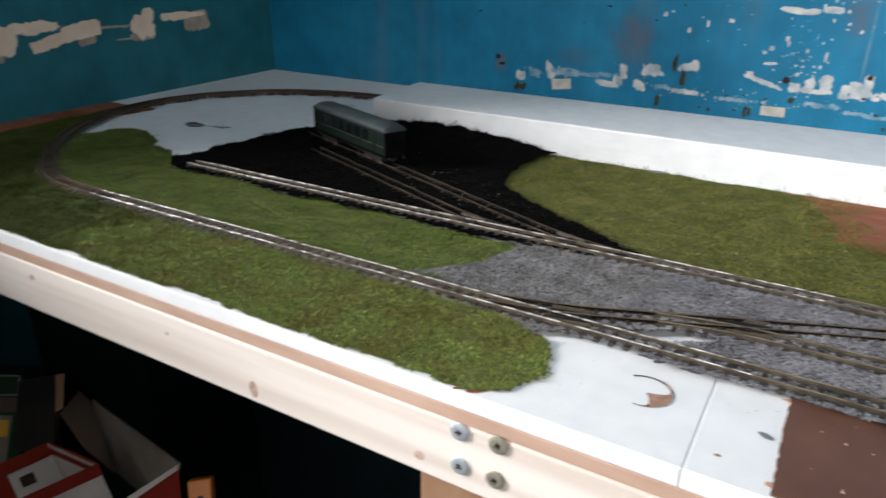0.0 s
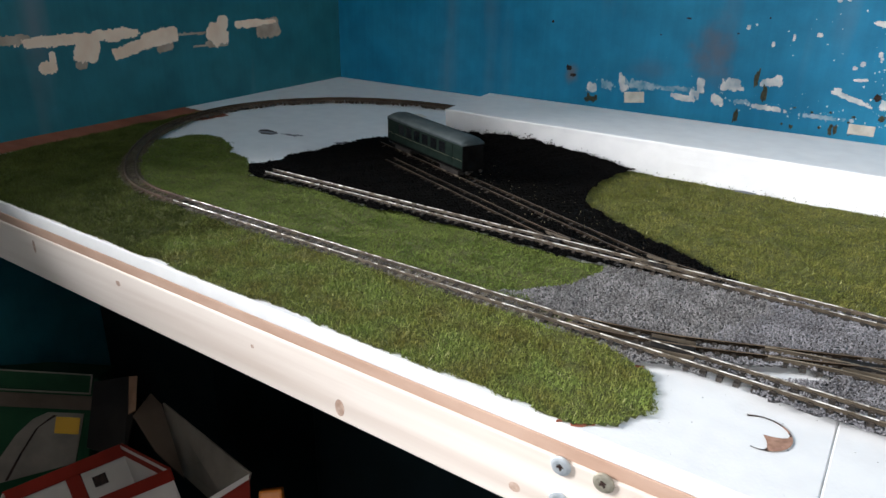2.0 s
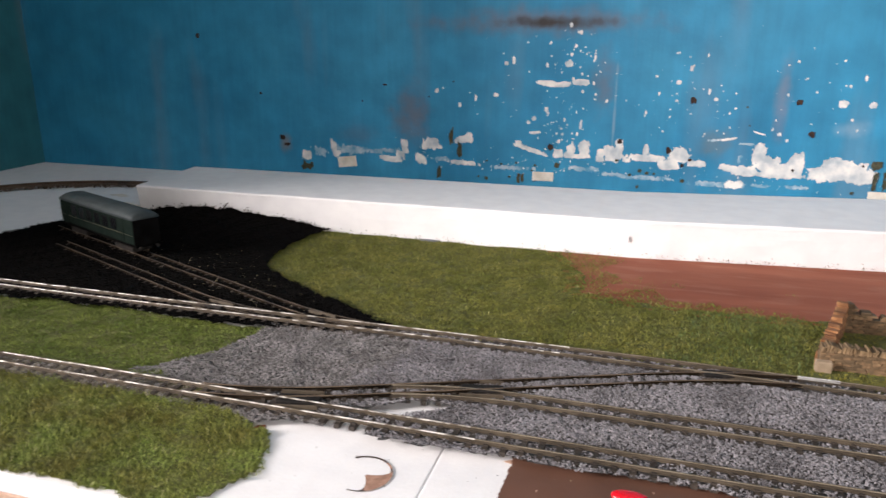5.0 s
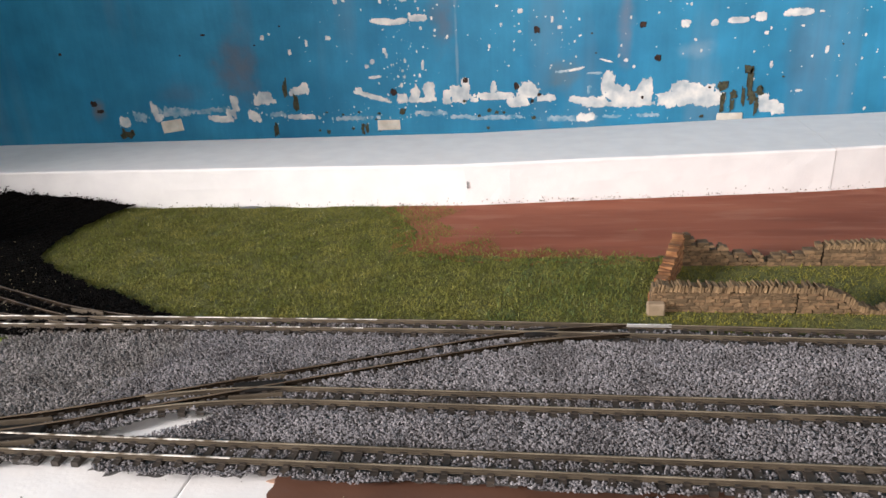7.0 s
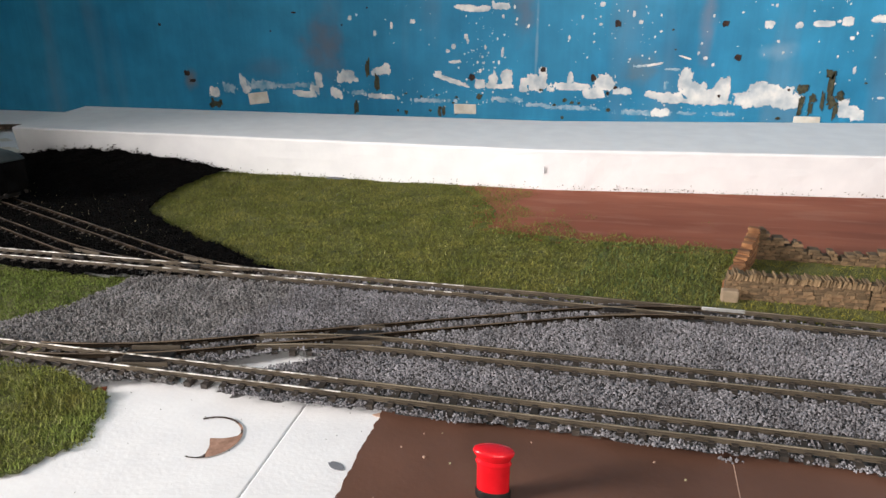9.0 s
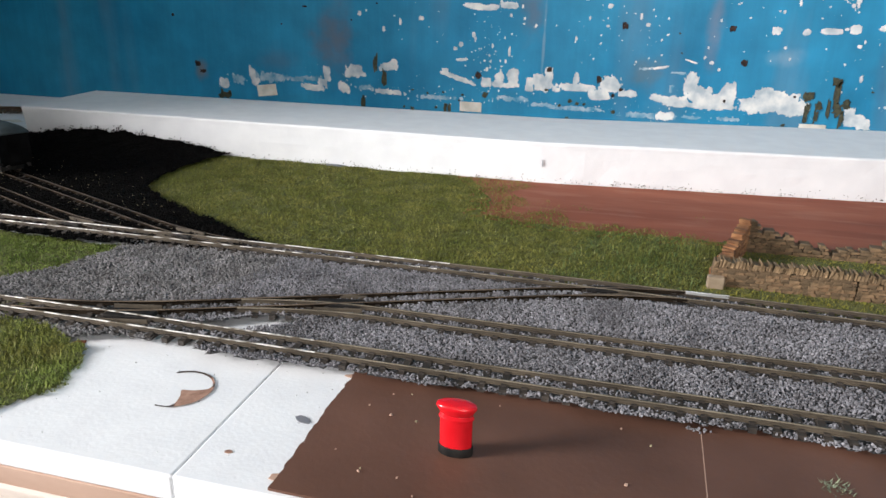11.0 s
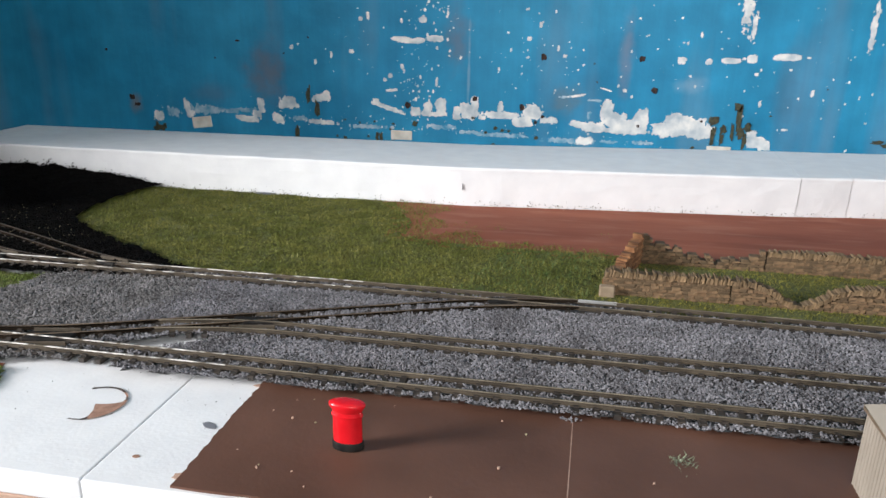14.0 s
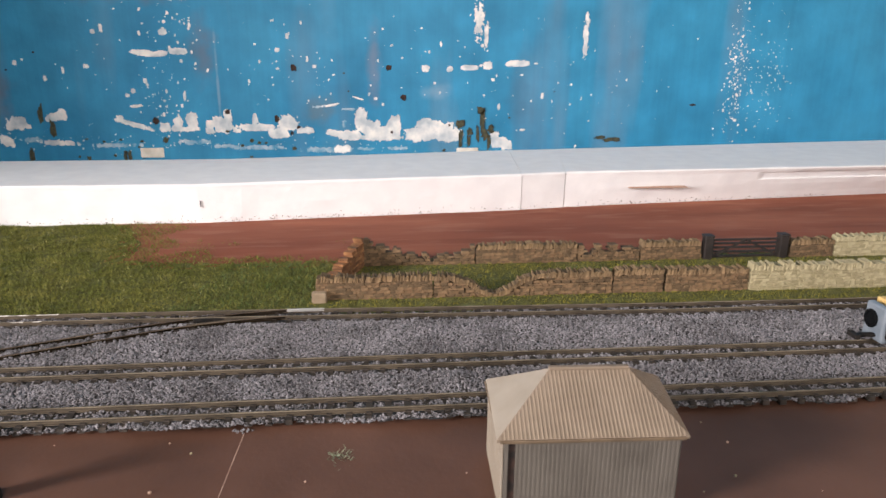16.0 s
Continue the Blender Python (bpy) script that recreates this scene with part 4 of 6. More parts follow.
def track(pts, label, start=0.0, end=0.0, drop=0.0, first=2.0, last=2.0, name="track", rail=None, web=None):
    o = thing(name, (*pts[0], 0))
    tagged(o, label, "model track", group="model railway track")
    inv = o.matrix_world.inverted()
    for side in (-1, 1):
        v, f, s = rail_mesh(pts, side, start, end, drop)
        r = obj_from("rail", v, f, [rail or M_RAIL, web or M_RUST, rail or M_DULLR], o, slots=s)
        r.data.polygons.foreach_set("use_smooth", np.array([q != 1 for q in s], dtype=bool))
        r.matrix_parent_inverse = inv
    total, s = lengths(pts)[-1], first
    while s < total - last:
        x, y, a = at_length(pts, s)
        k = new("sleeper", SLEEPER_BROWN if web is M_BROWNR else SLEEPER)
        k.parent = o
        k.matrix_parent_inverse = inv
        k.matrix_basis = pose(x * MM, y * MM, (-drop - random.uniform(0, 0.1)) * MM, 0, 0, math.degrees(a) + random.uniform(-1.5, 1.5))
        s += PITCH
    TRACKS.append((pts, first, PITCH))
    return o


Y1, Y2, Y3, SLOPE, R = 264.4, 292.3, 338.2, 22.5, 190.0
TAN = R * math.tan(radians(SLOPE / 2))
CO, SI = math.cos(radians(SLOPE)), math.sin(radians(SLOPE))


def x_at(y):
    """Where the slanting crossover line meets height y of the plan."""
    return -12 + (y - Y1) / math.tan(radians(SLOPE))


main = [(-275, Y1), (760, Y1)]
BENDS = ((-200, Y1), (-275, Y1 + 0.3), (-315, 268), (-350, 283), (-390, 313), (-430, 358), (-457, 410), (-465, 462), (-448, 517), (-405, 565), (-340, 592), (-250, 598), (-150, 598))


def smooth_path(p, n=5):
    """A curve that passes smoothly through the points between the first and the last."""
    out = []
    for a, b, c, d in zip(p, p[1:], p[2:], p[3:]):
        for k in range(n):
            t = k / n
            out.append(tuple(0.5 * (2 * b[i] + (c[i] - a[i]) * t + (2 * a[i] - 5 * b[i] + 4 * c[i] - d[i]) * t * t + (3 * b[i] - a[i] - 3 * c[i] + d[i]) * t ** 3) for i in (0, 1)))
    return out + [p[-2]]


loop = smooth_path(BENDS) + [(150, 598)]


def beside_loop(off, low, high):
    """Points beside the loop, off to its outer side, from one share of its bend to another."""
    p, out = np.array(loop[:-1]), []
    for i in range(int(low * (len(p) - 1)), int(high * (len(p) - 1)) + 1):
        t = p[min(i + 1, len(p) - 1)] - p[max(i - 1, 0)]
        t /= np.hypot(*t)
        out.append((p[i, 0] - t[1] * off, p[i, 1] + t[0] * off))
    return out


def loop_distance(x, y):
    best = np.full(len(x), 1e9)
    for (x0, y0), (x1, y1) in zip(loop, loop[1:]):
        dx, dy = x1 - x0, y1 - y0
        f = np.clip(((x - x0) * dx + (y - y0) * dy) / (dx * dx + dy * dy), 0, 1)
        best = np.minimum(best, np.hypot(x - x0 - f * dx, y - y0 - f * dy))
    return best



upper = [(-278, 336.6), (-100, 336.8), (20, Y3), (130, Y3), (210, 336.6), (330, 333.2), (760, 331)]
cross = arc(x_at(Y1) - TAN, Y1 + R, R, 270, 270 + SLOPE, 10) + arc(x_at(Y3) + TAN, Y3 - R, R, 90 + SLOPE, 90, 10)
R2 = 160.0
T2 = R2 * math.tan(radians(SLOPE / 2))
middle = arc(x_at(Y2) + T2, Y2 - R2, R2, 90 + SLOPE, 90, 8) + [(760, Y2)]


def branch(toe, far):
    p = arc(toe, Y3 + R, R, 270, 270 - SLOPE, 10)
    x, y = p[-1]
    return p + [(x - far * CO, y + far * SI)]


siding_b = branch(-24, 150)
siding_c = branch(30, 245)
track(main, "weathered model track through grass and ballast")
track(loop, "curved model track sweeping round to the wall", web=M_BROWNR, rail=M_BROWNR)
track(upper, "straight model siding beside green scatter")
track(cross, "slanting crossover track between the running lines", 20, 20, 0.06, 46, 46, rail=M_CROSSR, web=M_DARKR)
track(middle, "straight model track in grey ballast", 14, 0, 0.10, 26, 2, rail=M_DULLR)
track(siding_b, "dark siding track half buried in coal", 20, 0, 0.6, 50, rail=M_SIDING, web=M_DARKR)
track(siding_c, "dark siding track half buried in coal, under coach", 20, 0, 0.5, 50, rail=M_SIDING, web=M_DARKR)


def frog(x, y, a, size=(15, 6)):
    """The black plastic crossing of a turnout, with its two check rails."""
    o = thing("turnout_frog", (x, y, 0), a)
    tagged(o, "black plastic turnout crossing with check rails", "turnout", group="turnout crossings")
    bm = bmesh.new()
    add_box(bm, -size[0], size[0], -size[1] / 2, size[1] / 2, 1.2, HEAD - 0.25, 0.5)
    part("crossing_block", bm, M_BLACK, o)
    for s in (-1, 1):
        bm = box(-8, 8, s * (GAUGE - 1.4) - 0.3, s * (GAUGE - 1.4) + 0.3, 2.4, HEAD - 0.2, 0.15)
        part("check_rail", bm, M_RUST, o)


XF = math.sqrt(2 * R * GAUGE)
frog(9.5, Y1 + GAUGE / 2 + 1.4, SLOPE / 2, (8, 6))
frog(x_at(Y3) + TAN - XF + 2, Y3 - GAUGE / 2 + 0.3, SLOPE / 2, (6, 4.5))
frog(-24 - XF, 337 + GAUGE / 2, -SLOPE / 2, (6, 2.6))
frog(30 - XF, Y3 + GAUGE / 2, -SLOPE / 2, (6, 2.6))
frog(x_at(Y2) + 15, Y2 + GAUGE / 2 + 0.6, SLOPE / 2, (8, 5))


# thin bright bar laid along the upper track's rear rail
blade = tagged(part("bright_rail_piece", box(184, 198.6, 339.9, 340.5, 3.6, 4.8, 0.1), M_BLADEM), "bare bright metal rail end beside stone wall", "rail end")


def near_track(x, y):
    """Which loose grains would lie on a rail, and which on a sleeper."""
    on_rail, on_sleeper, on_end = (np.zeros(len(x), bool) for _ in range(3))
    for pts, first, pitch in TRACKS:
        acc = lengths(pts)
        for (x0, y0), (x1, y1), s0 in zip(pts, pts[1:], acc):
            d = math.dist((x0, y0), (x1, y1))
            tx, ty = (x1 - x0) / d, (y1 - y0) / d
            u, w = (x - x0) * tx + (y - y0) * ty, -(x - x0) * ty + (y - y0) * tx
            here = (u >= 0) & (u <= d)
            on_rail |= here & (np.abs(np.abs(w) - GAUGE / 2) < 0.95)
            ph = (s0 + u - first + pitch / 2) % pitch - pitch / 2
            on_sleeper |= here & (np.abs(w) < 6.3) & (np.abs(ph) < 1.15)
            on_end |= here & (np.abs(w) > 4.2) & (np.abs(w) < 6.6) & (np.abs(ph) < 1.25)
    return on_rail, on_sleeper, on_end


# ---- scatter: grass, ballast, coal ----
# turf at the dim left end, its shade put into the blade colour
LEFT_TURF = [(-470, 208.6), (-380, 208.4), (-300, 208.2), (-215, 208.2), (-235, 230), (-215, 257), (-255, 258)] + beside_loop(6, 0.02, 0.56) + [(-473, 425), (-476, 380), (-470, 300), (-462, 240)]
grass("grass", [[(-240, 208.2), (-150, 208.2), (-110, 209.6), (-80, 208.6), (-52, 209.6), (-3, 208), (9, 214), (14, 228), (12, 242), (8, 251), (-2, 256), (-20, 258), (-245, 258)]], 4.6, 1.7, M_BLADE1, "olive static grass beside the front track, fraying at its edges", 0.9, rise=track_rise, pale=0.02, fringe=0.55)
grass("grass", [LEFT_TURF], 4.0, 2.1, M_BLADE_SHADE, "static grass round the outside of the loop, coloured darker for shade", 0.9, rise=track_rise, fringe=0.45)
grass("grass", [[(-255, 269), (-62, 269), (-42, 288), (-32, 302), (-29, 315), (-33, 329), (-60, 330.5), (-288, 331), (-300, 344), (-344, 363), (-386, 386), (-404, 388), (-414, 372)] + beside_loop(-6, 0.02, 0.36)[::-1]], 3.8, 1.35, M_BLADE2, "short bright green static grass between two tracks", rise=track_rise)
grass("grass", [[(-92, 404), (-104, 440), (-104, 500), (-14, 498), (72, 494), (86, 462), (92, 425), (112, 413), (214, 412), (206, 380), (200, 344), (60, 344.5), (14, 347), (-11, 357), (-38, 372), (-70, 393)]], 3.8, 1.35, M_BLADE, "olive static grass field beside foam block and siding", 2.2, fringe=0.4, pale=0.012)
grass("grass", [[(66, 500), (92, 492), (104, 470), (112, 436), (150, 424), (205, 412), (120, 404), (84, 420)]], 1.0, 1.5, M_BLADE, "thin stray olive fibres over the red-brown paint", 7.0, 0.5, 0.9, False)
grass("grass", [[(132, 347), (190, 345), (196, 409), (150, 411), (140, 385)]], 0.7, 2.2, M_BLADE3, "deep green tuft of static grass beside stone wall", 2.5, 0.5, 0.4, False)
grass("moss", [[(188, 341), (900, 339.5), (900, 404), (206, 412)]], 1.8, 1.1, M_MOSS, "low mossy yellow-green scatter round the stone walls", 0.8, 1.9)


def bed(name, polys, holes, base_mat, grain_mat, height, per_mm2, size, label, step=1.8, rag=1.2):
    v0, f0 = sheet(polys, step, height, rag, holes=holes)
    x, y = scatter(polys, per_mm2, rag)
    for h in holes:
        ok = ~in_patch([h], x, y, 1.0)
        x, y = x[ok], y[ok]
    x, y = x[x < 530], y[x < 530]
    rail, sleeper, tip = near_track(x, y)
    ok = ~rail & (~sleeper | (RNG.uniform(size=len(x)) < np.where(tip, 0.06, 0.3)))
    x, y = x[ok], y[ok]
    v1, f1 = grains(x, y, height(x, y) + RNG.uniform(0.0, 0.9, len(x)), size)
    faces = f0.tolist() + (f1 + len(v0)).tolist()
    ob = obj_from(name, np.concatenate([v0, v1]), faces, [base_mat, grain_mat], slots=[0] * len(f0) + [1] * len(f1))
    return tagged(ob, label, name.replace("_", " "), kind="stuff")


def ballast_height(x, y):
    d = np.minimum(np.minimum(np.abs(y - Y1), np.where(x > 60, np.abs(y - Y2), 99)), np.abs(y - np.interp(x, [p[0] for p in upper], [p[1] for p in upper])))
    return 1.75 + 1.2 * np.clip((x + 20) / 80, 0, 1) - 0.75 * np.clip((9 - d) / 3, 0, 1) * np.clip(x / 60, 0, 1) + 0.35 * value_noise(x, y, 14, 1) + 0.3 * value_noise(x, y, 5, 2)


GAP = [(24, 270), (50, 271), (64, 282), (48, 281)]
bed("ballast", [[(14, 264), (22, 300), (34, 320), (30, 343), (120, 342.5), (186, 341), (330, 337), (760, 335), (760, 258.5), (200, 258), (90, 256.5), (48, 255), (42, 258), (42, 266)]], [GAP], M_BALB, M_BAL, ballast_height, 4.0, 0.37, "loose pale grey granite ballast between and around the tracks")
bed("ballast", [[(-70, 270), (-56, 284), (-42, 300), (-38, 330), (-20, 342.5), (32, 343), (38, 320), (28, 300), (24, 257), (10, 256.2), (-36, 256.2)]], [GAP], M_BALDB, M_BALD, ballast_height, 2.8, 0.42, "dark grey glued ballast spread between two tracks")
bed("ballast", [[(-258, 256.5), (-30, 256.5), (-30, 269.5), (-258, 269.5)], beside_loop(7, 0, 0.5) + beside_loop(-7, 0, 0.5)[::-1]], [], M_GRASSB, M_BALM, lambda x, y: 2.4 + 0.3 * value_noise(x, y, 8, 4), 1.6, 0.36, "mucky brown ballast under track through grass", 1.6, 0.9)
bed("ballast", [[(-262, 258), (-40, 258), (-40, 268), (-262, 268)]], [], M_BALM, M_BALD, lambda x, y: 2.6 + 0.3 * value_noise(x, y, 8, 4), 1.1, 0.34, "grey ballast dusted between the sleepers of grass-grown track", 1.6, 0.9)

# brown paint bedding the loop where it crosses bare foam
bed("ballast", [beside_loop(7, 0.5, 1) + beside_loop(-7, 0.5, 1)[::-1], [(-252, 591), (-200, 591), (-200, 605), (-252, 605)]], [], M_SLEEPB, M_SLEEPB, lambda x, y: 0.1 + 2.8 * np.clip((7.6 - loop_distance(x, y)) / 1.6, 0, 1), 0.5, 0.3, "brown-painted bed under the curved track", 1.4, 0.5)


def smudge(x, y, w, h, material, label):
    """A ragged dirty patch on the foam."""
    v, f = sheet([[(x - w, y - h * 0.3), (x - w * 0.3, y - h), (x + w * 0.7, y - h * 0.6), (x + w, y + h * 0.2), (x + w * 0.2, y + h), (x - w * 0.6, y + h * 0.7)]], 0.8, lambda a, b: np.full(len(a), 0.12), 1.6, 4.0)
    return tagged(obj_from("smudge", v, f, material), label, "smudge", "smudges on the foam")


smudge(-372, 424, 11, 6, M_HOLE, "black-brown smudge of glue on white foam")
smudge(-350, 428, 10, 3, M_STAIN, "grey smear on white foam")
smudge(-296, 436, 7, 4, M_STAIN, "grey smear on white foam beside coal")
smudge(-290, 520, 22, 16, M_TAPE, "pale tan stain on white foam inside the loop")
smudge(-318, 556, 12, 5, M_TAPE, "pale tan stain on white foam inside the loop")


def coal_height(x, y):
    pile = np.clip((y - 452) / 45, 0, 1.2) ** 1.6 * 10 * np.clip((x + 262) / 60, 0, 1) * np.clip((-92 - x) / 60, 0, 1)
    pile = pile * (0.86 + 0.14 * value_noise(x, y * 0.4, 11, 6) + 0.1 * value_noise(x, y, 3.5, 7))
    return 2.75 + pile + 0.4 * np.sin(x * 0.31 + y * 0.12) * np.sin(y * 0.27) + 0.3 * np.sin(x * 0.9) * np.sin(y * 0.8)


COAL = [[(-293, 333), (-300, 342), (-297, 385), (-292, 440), (-276, 470), (-250, 499), (-100, 503), (-90, 502), (-95, 456), (-90, 412), (-70, 396), (-38, 375), (-11, 360), (10, 350), (14, 344), (-10, 331), (-32, 327), (-60, 326.5), (-200, 326.5), (-280, 327)]]
bed("coal_scatter", COAL, [], M_COALB, M_COAL, coal_height, 0.9, 0.42, "deep black coal dust heaped up against foam block", 1.6, 1.6)


# ---- coach ----
def coach(x, y, turn):
    o = tagged(thing("model_coach", (x, y, HEAD - 0.5), turn), "small dark green model railway coach with grey roof on coal siding", "model coach")
    L2, W2 = 48.0, 8.2
    bm = bmesh.new()
    add_box(bm, -L2, L2, -W2, W2, 7.6, 22.7, 0.5)
    part("body", bm, M_COACHG, o)
    part("underframe", box(-L2 + 1, L2 - 1, -W2 + 1.4, W2 - 1.4, 5.2, 7.8, 0.3), M_END, o, "black underframe")
    # roof: a shallow barrel with domed ends
    bm = bmesh.new()
    n, rows = 10, []
    for s, f in ((-L2 - 0.6, 0.55), (-L2 + 2, 0.85), (-L2 + 7, 1.0), (L2 - 7, 1.0), (L2 - 2, 0.85), (L2 + 0.6, 0.55)):
        rows.append([bm.verts.new((s * MM, (W2 + 0.5) * math.cos(math.pi * k / n) * MM, (22.5 + 5.0 * f * math.sin(math.pi * k / n) ** 0.75) * MM)) for k in range(n + 1)])
    for p, q in zip(rows, rows[1:]):
        for k in range(n):
            bm.faces.new((p[k], p[k + 1], q[k + 1], q[k]))
    for p in (rows[0], rows[-1]):
        bm.faces.new(p)
    bm.faces.new([v for p in rows for v in (p[0],)] + [p[-1] for p in rows[::-1]])
    part("roof", bm, M_ROOFG, o, "satin grey roof", smooth=True)
    for side in (-1, 1):
        for k in range(8):
            c = -L2 + 9 + k * 10.6
            if k in (0, 7):
                bm = box(c - 1.6, c + 1.6, side * W2 - 0.25, side * W2 + 0.25, 8.0, 21.8, 0.2)
                part("door", bm, M_COACHG, o)
                c0, c1 = c - 1.0, c + 1.0
            else:
                c0, c1 = c - 3.7, c + 3.7
            bm = bmesh.new()
            for a in ((c0 - 0.3, c0, 14.0, 21.0), (c1, c1 + 0.3, 14.0, 21.0), (c0, c1, 13.7, 14.0), (c0, c1, 21.0, 21.3)):
                add_box(bm, a[0], a[1], side * W2 - 0.2, side * W2 + 0.35, a[2], a[3])
            w = part("window", bm, M_COACHG, o)
            bm = box(c0, c1, side * W2 - 0.15, side * W2 + 0.12, 14.0, 21.0)
            part("pane", bm, M_GLASS, w, "dark glazing")
        bm = box(-L2 + 0.5, L2 - 0.5, side * W2 - 0.1, side * W2 + 0.12, 13.0, 13.16)
        part("lining", bm, M_LINE, o, "thin yellow lining")
    for end in (-1, 1):
        bm = box(end * L2 - 0.8, end * L2 + 0.9, -3, 3, 7, 21.5, 0.3)
        part("gangway", bm, M_END, o)
        part("end_panel", box(end * (L2 + 0.15) - 0.3, end * (L2 + 0.15) + 0.3, -W2 + 0.1, W2 - 0.1, 7.4, 22.5, 0.1), M_END, o, "black end panel")
        for s in (-1, 1):
            bm = bmesh.new()
            add_lathe(bm, ((1.1, 0), (1.1, 0.4), (0.5, 0.5), (0.5, 2.4)), n=12)
            bmesh.ops.transform(bm, matrix=Matrix.Translation((end * (L2 + 2.4) * MM, s * 5.2 * MM, 5.6 * MM)) @ Matrix.Rotation(radians(-90 * end), 4, "Y"), verts=bm.verts)
            part("buffer", bm, M_BLACK, o)
        bogie = part("bogie", box(end * 30 - 11, end * 30 + 11, -6.2, 6.2, 1.6, 4.4, 0.4), M_BLACK, o)
        for wx in (-7, 7):
            bm = bmesh.new()
            for s in (-1, 1):
                b0 = bmesh.new()
                add_lathe(b0, ((3.1, -0.5), (3.1, 0.0), (2.7, 0.1), (2.7, 0.9)), n=16)
                bmesh.ops.transform(b0, matrix=Matrix.Translation(((end * 30 + wx) * MM, s * 4.5 * MM, 2.75 * MM)) @ Matrix.Rotation(radians(90 * s), 4, "X"), verts=b0.verts)
                tmp = bpy.data.meshes.new("tmp")
                b0.to_mesh(tmp)
                b0.free()
                bm.from_mesh(tmp)
                bpy.data.meshes.remove(tmp)
            part("wheelset", bm, M_RUST, bogie)
    return o


cx0, cy0 = siding_c[-2]
coach(-206, cy0 + (cx0 + 206) * math.tan(radians(SLOPE)), -SLOPE)

# ---- pillar box ----
pb = tagged(thing("pillar_box", (125.3, 231.6, 0.75)), "glossy red oval model pillar box with black foot on brown card", "post box")
# flattened front to back so its curves fit the camera's view
pb.scale = (0.95, 0.5, 1.04)
part("foot", add_lathe(bmesh.new(), ((4.25, 0), (4.4, 0.15), (4.4, 2.0), (4.25, 2.2), (3.9, 2.2)), n=40), M_BLACK, pb, "black foot", True)
part("body", add_lathe(bmesh.new(), ((4.0, 2.1), (4.05, 2.3), (4.05, 8.9), (4.12, 9.1), (4.38, 9.25), (4.42, 9.55), (4.2, 9.8), (4.1, 10.1), (4.12, 10.5)), n=40), M_RED, pb, "", True)
part("cap", add_lathe(bmesh.new(), ((4.1, 10.4), (4.3, 10.9), (4.75, 11.5), (5.0, 11.9), (5.05, 12.3), (4.9, 12.6), (4.4, 12.85), (2.6, 13.05), (0.3, 13.1)), n=40), M_RED, pb, "", True)
part("slot", box(-1.5, 1.5, 3.8, 4.1, 7.6, 8.2, 0.1), M_HOLE, pb)

# ---- hut ----
hut = tagged(thing("model_hut", (269.0, 227.6, 0.75), -2.2), "cream clapboard model hut with tan hipped roof on brown card", "model hut")


def ribbed(x0, x1, y, z0, z1, pitch, face, m=None, material=None):
    """A boarded wall with upright ribs; face: -1 to the front, 1 to the back."""
    bm = box(x0, x1, y - 0.6, y + 0.6, z0, z1)
    m = m or Matrix.Identity(4)
    bmesh.ops.transform(bm, matrix=m, verts=bm.verts)
    panel = part("wall_panel", bm, material or M_HUT, hut)
    n = int((x1 - x0) / pitch)
    for k in range(n + 1):
        c = x0 + (x1 - x0) * k / n
        bm = box(c - pitch * 0.24, c + pitch * 0.24, y + face * 0.5, y + face * 0.72, z0, z1)
        bmesh.ops.transform(bm, matrix=m, verts=bm.verts)
        part("board", bm, material or M_HUT, panel)


HW, HD, HE, HR = 19.9, 13.2, 21.0, 31.2
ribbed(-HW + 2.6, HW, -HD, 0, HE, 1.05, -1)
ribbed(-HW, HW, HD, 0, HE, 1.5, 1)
# the left wall takes the paler colour that stands in for its light
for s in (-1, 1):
    ribbed(-HD, HD, 0, 0, HE, 1.5, -1 if s < 0 else 1, Matrix.Translation((s * HW * MM, 0, 0)) @ Matrix.Rotation(radians(-90), 4, "Z"), M_HUT_LIT if s < 0 else None)
part("door", box(-HW + 0.7, -HW + 2.5, -HD - 0.2, -HD + 0.4, 0, HE - 0.4), M_HOLE, hut, "dark narrow doorway")
part("corner_post", box(-HW - 0.2, -HW + 0.7, -HD - 0.7, -HD + 0.5, 0, HE), M_HUT, hut)
# hipped roof with fine standing ribs
EW, ED, RX = HW + 1.3, HD + 1.3, 9.4
corners = {"fl": Vector((-EW - 0.7, -ED, HE)), "fr": Vector((EW + 0.8, -ED, HE)), "br": Vector((EW + 3.6, ED, HE)), "bl": Vector((-EW, ED, HE)), "rl": Vector((1.8 - RX, 0, HR)), "rr": Vector((1.8 + RX, 0, HR))}


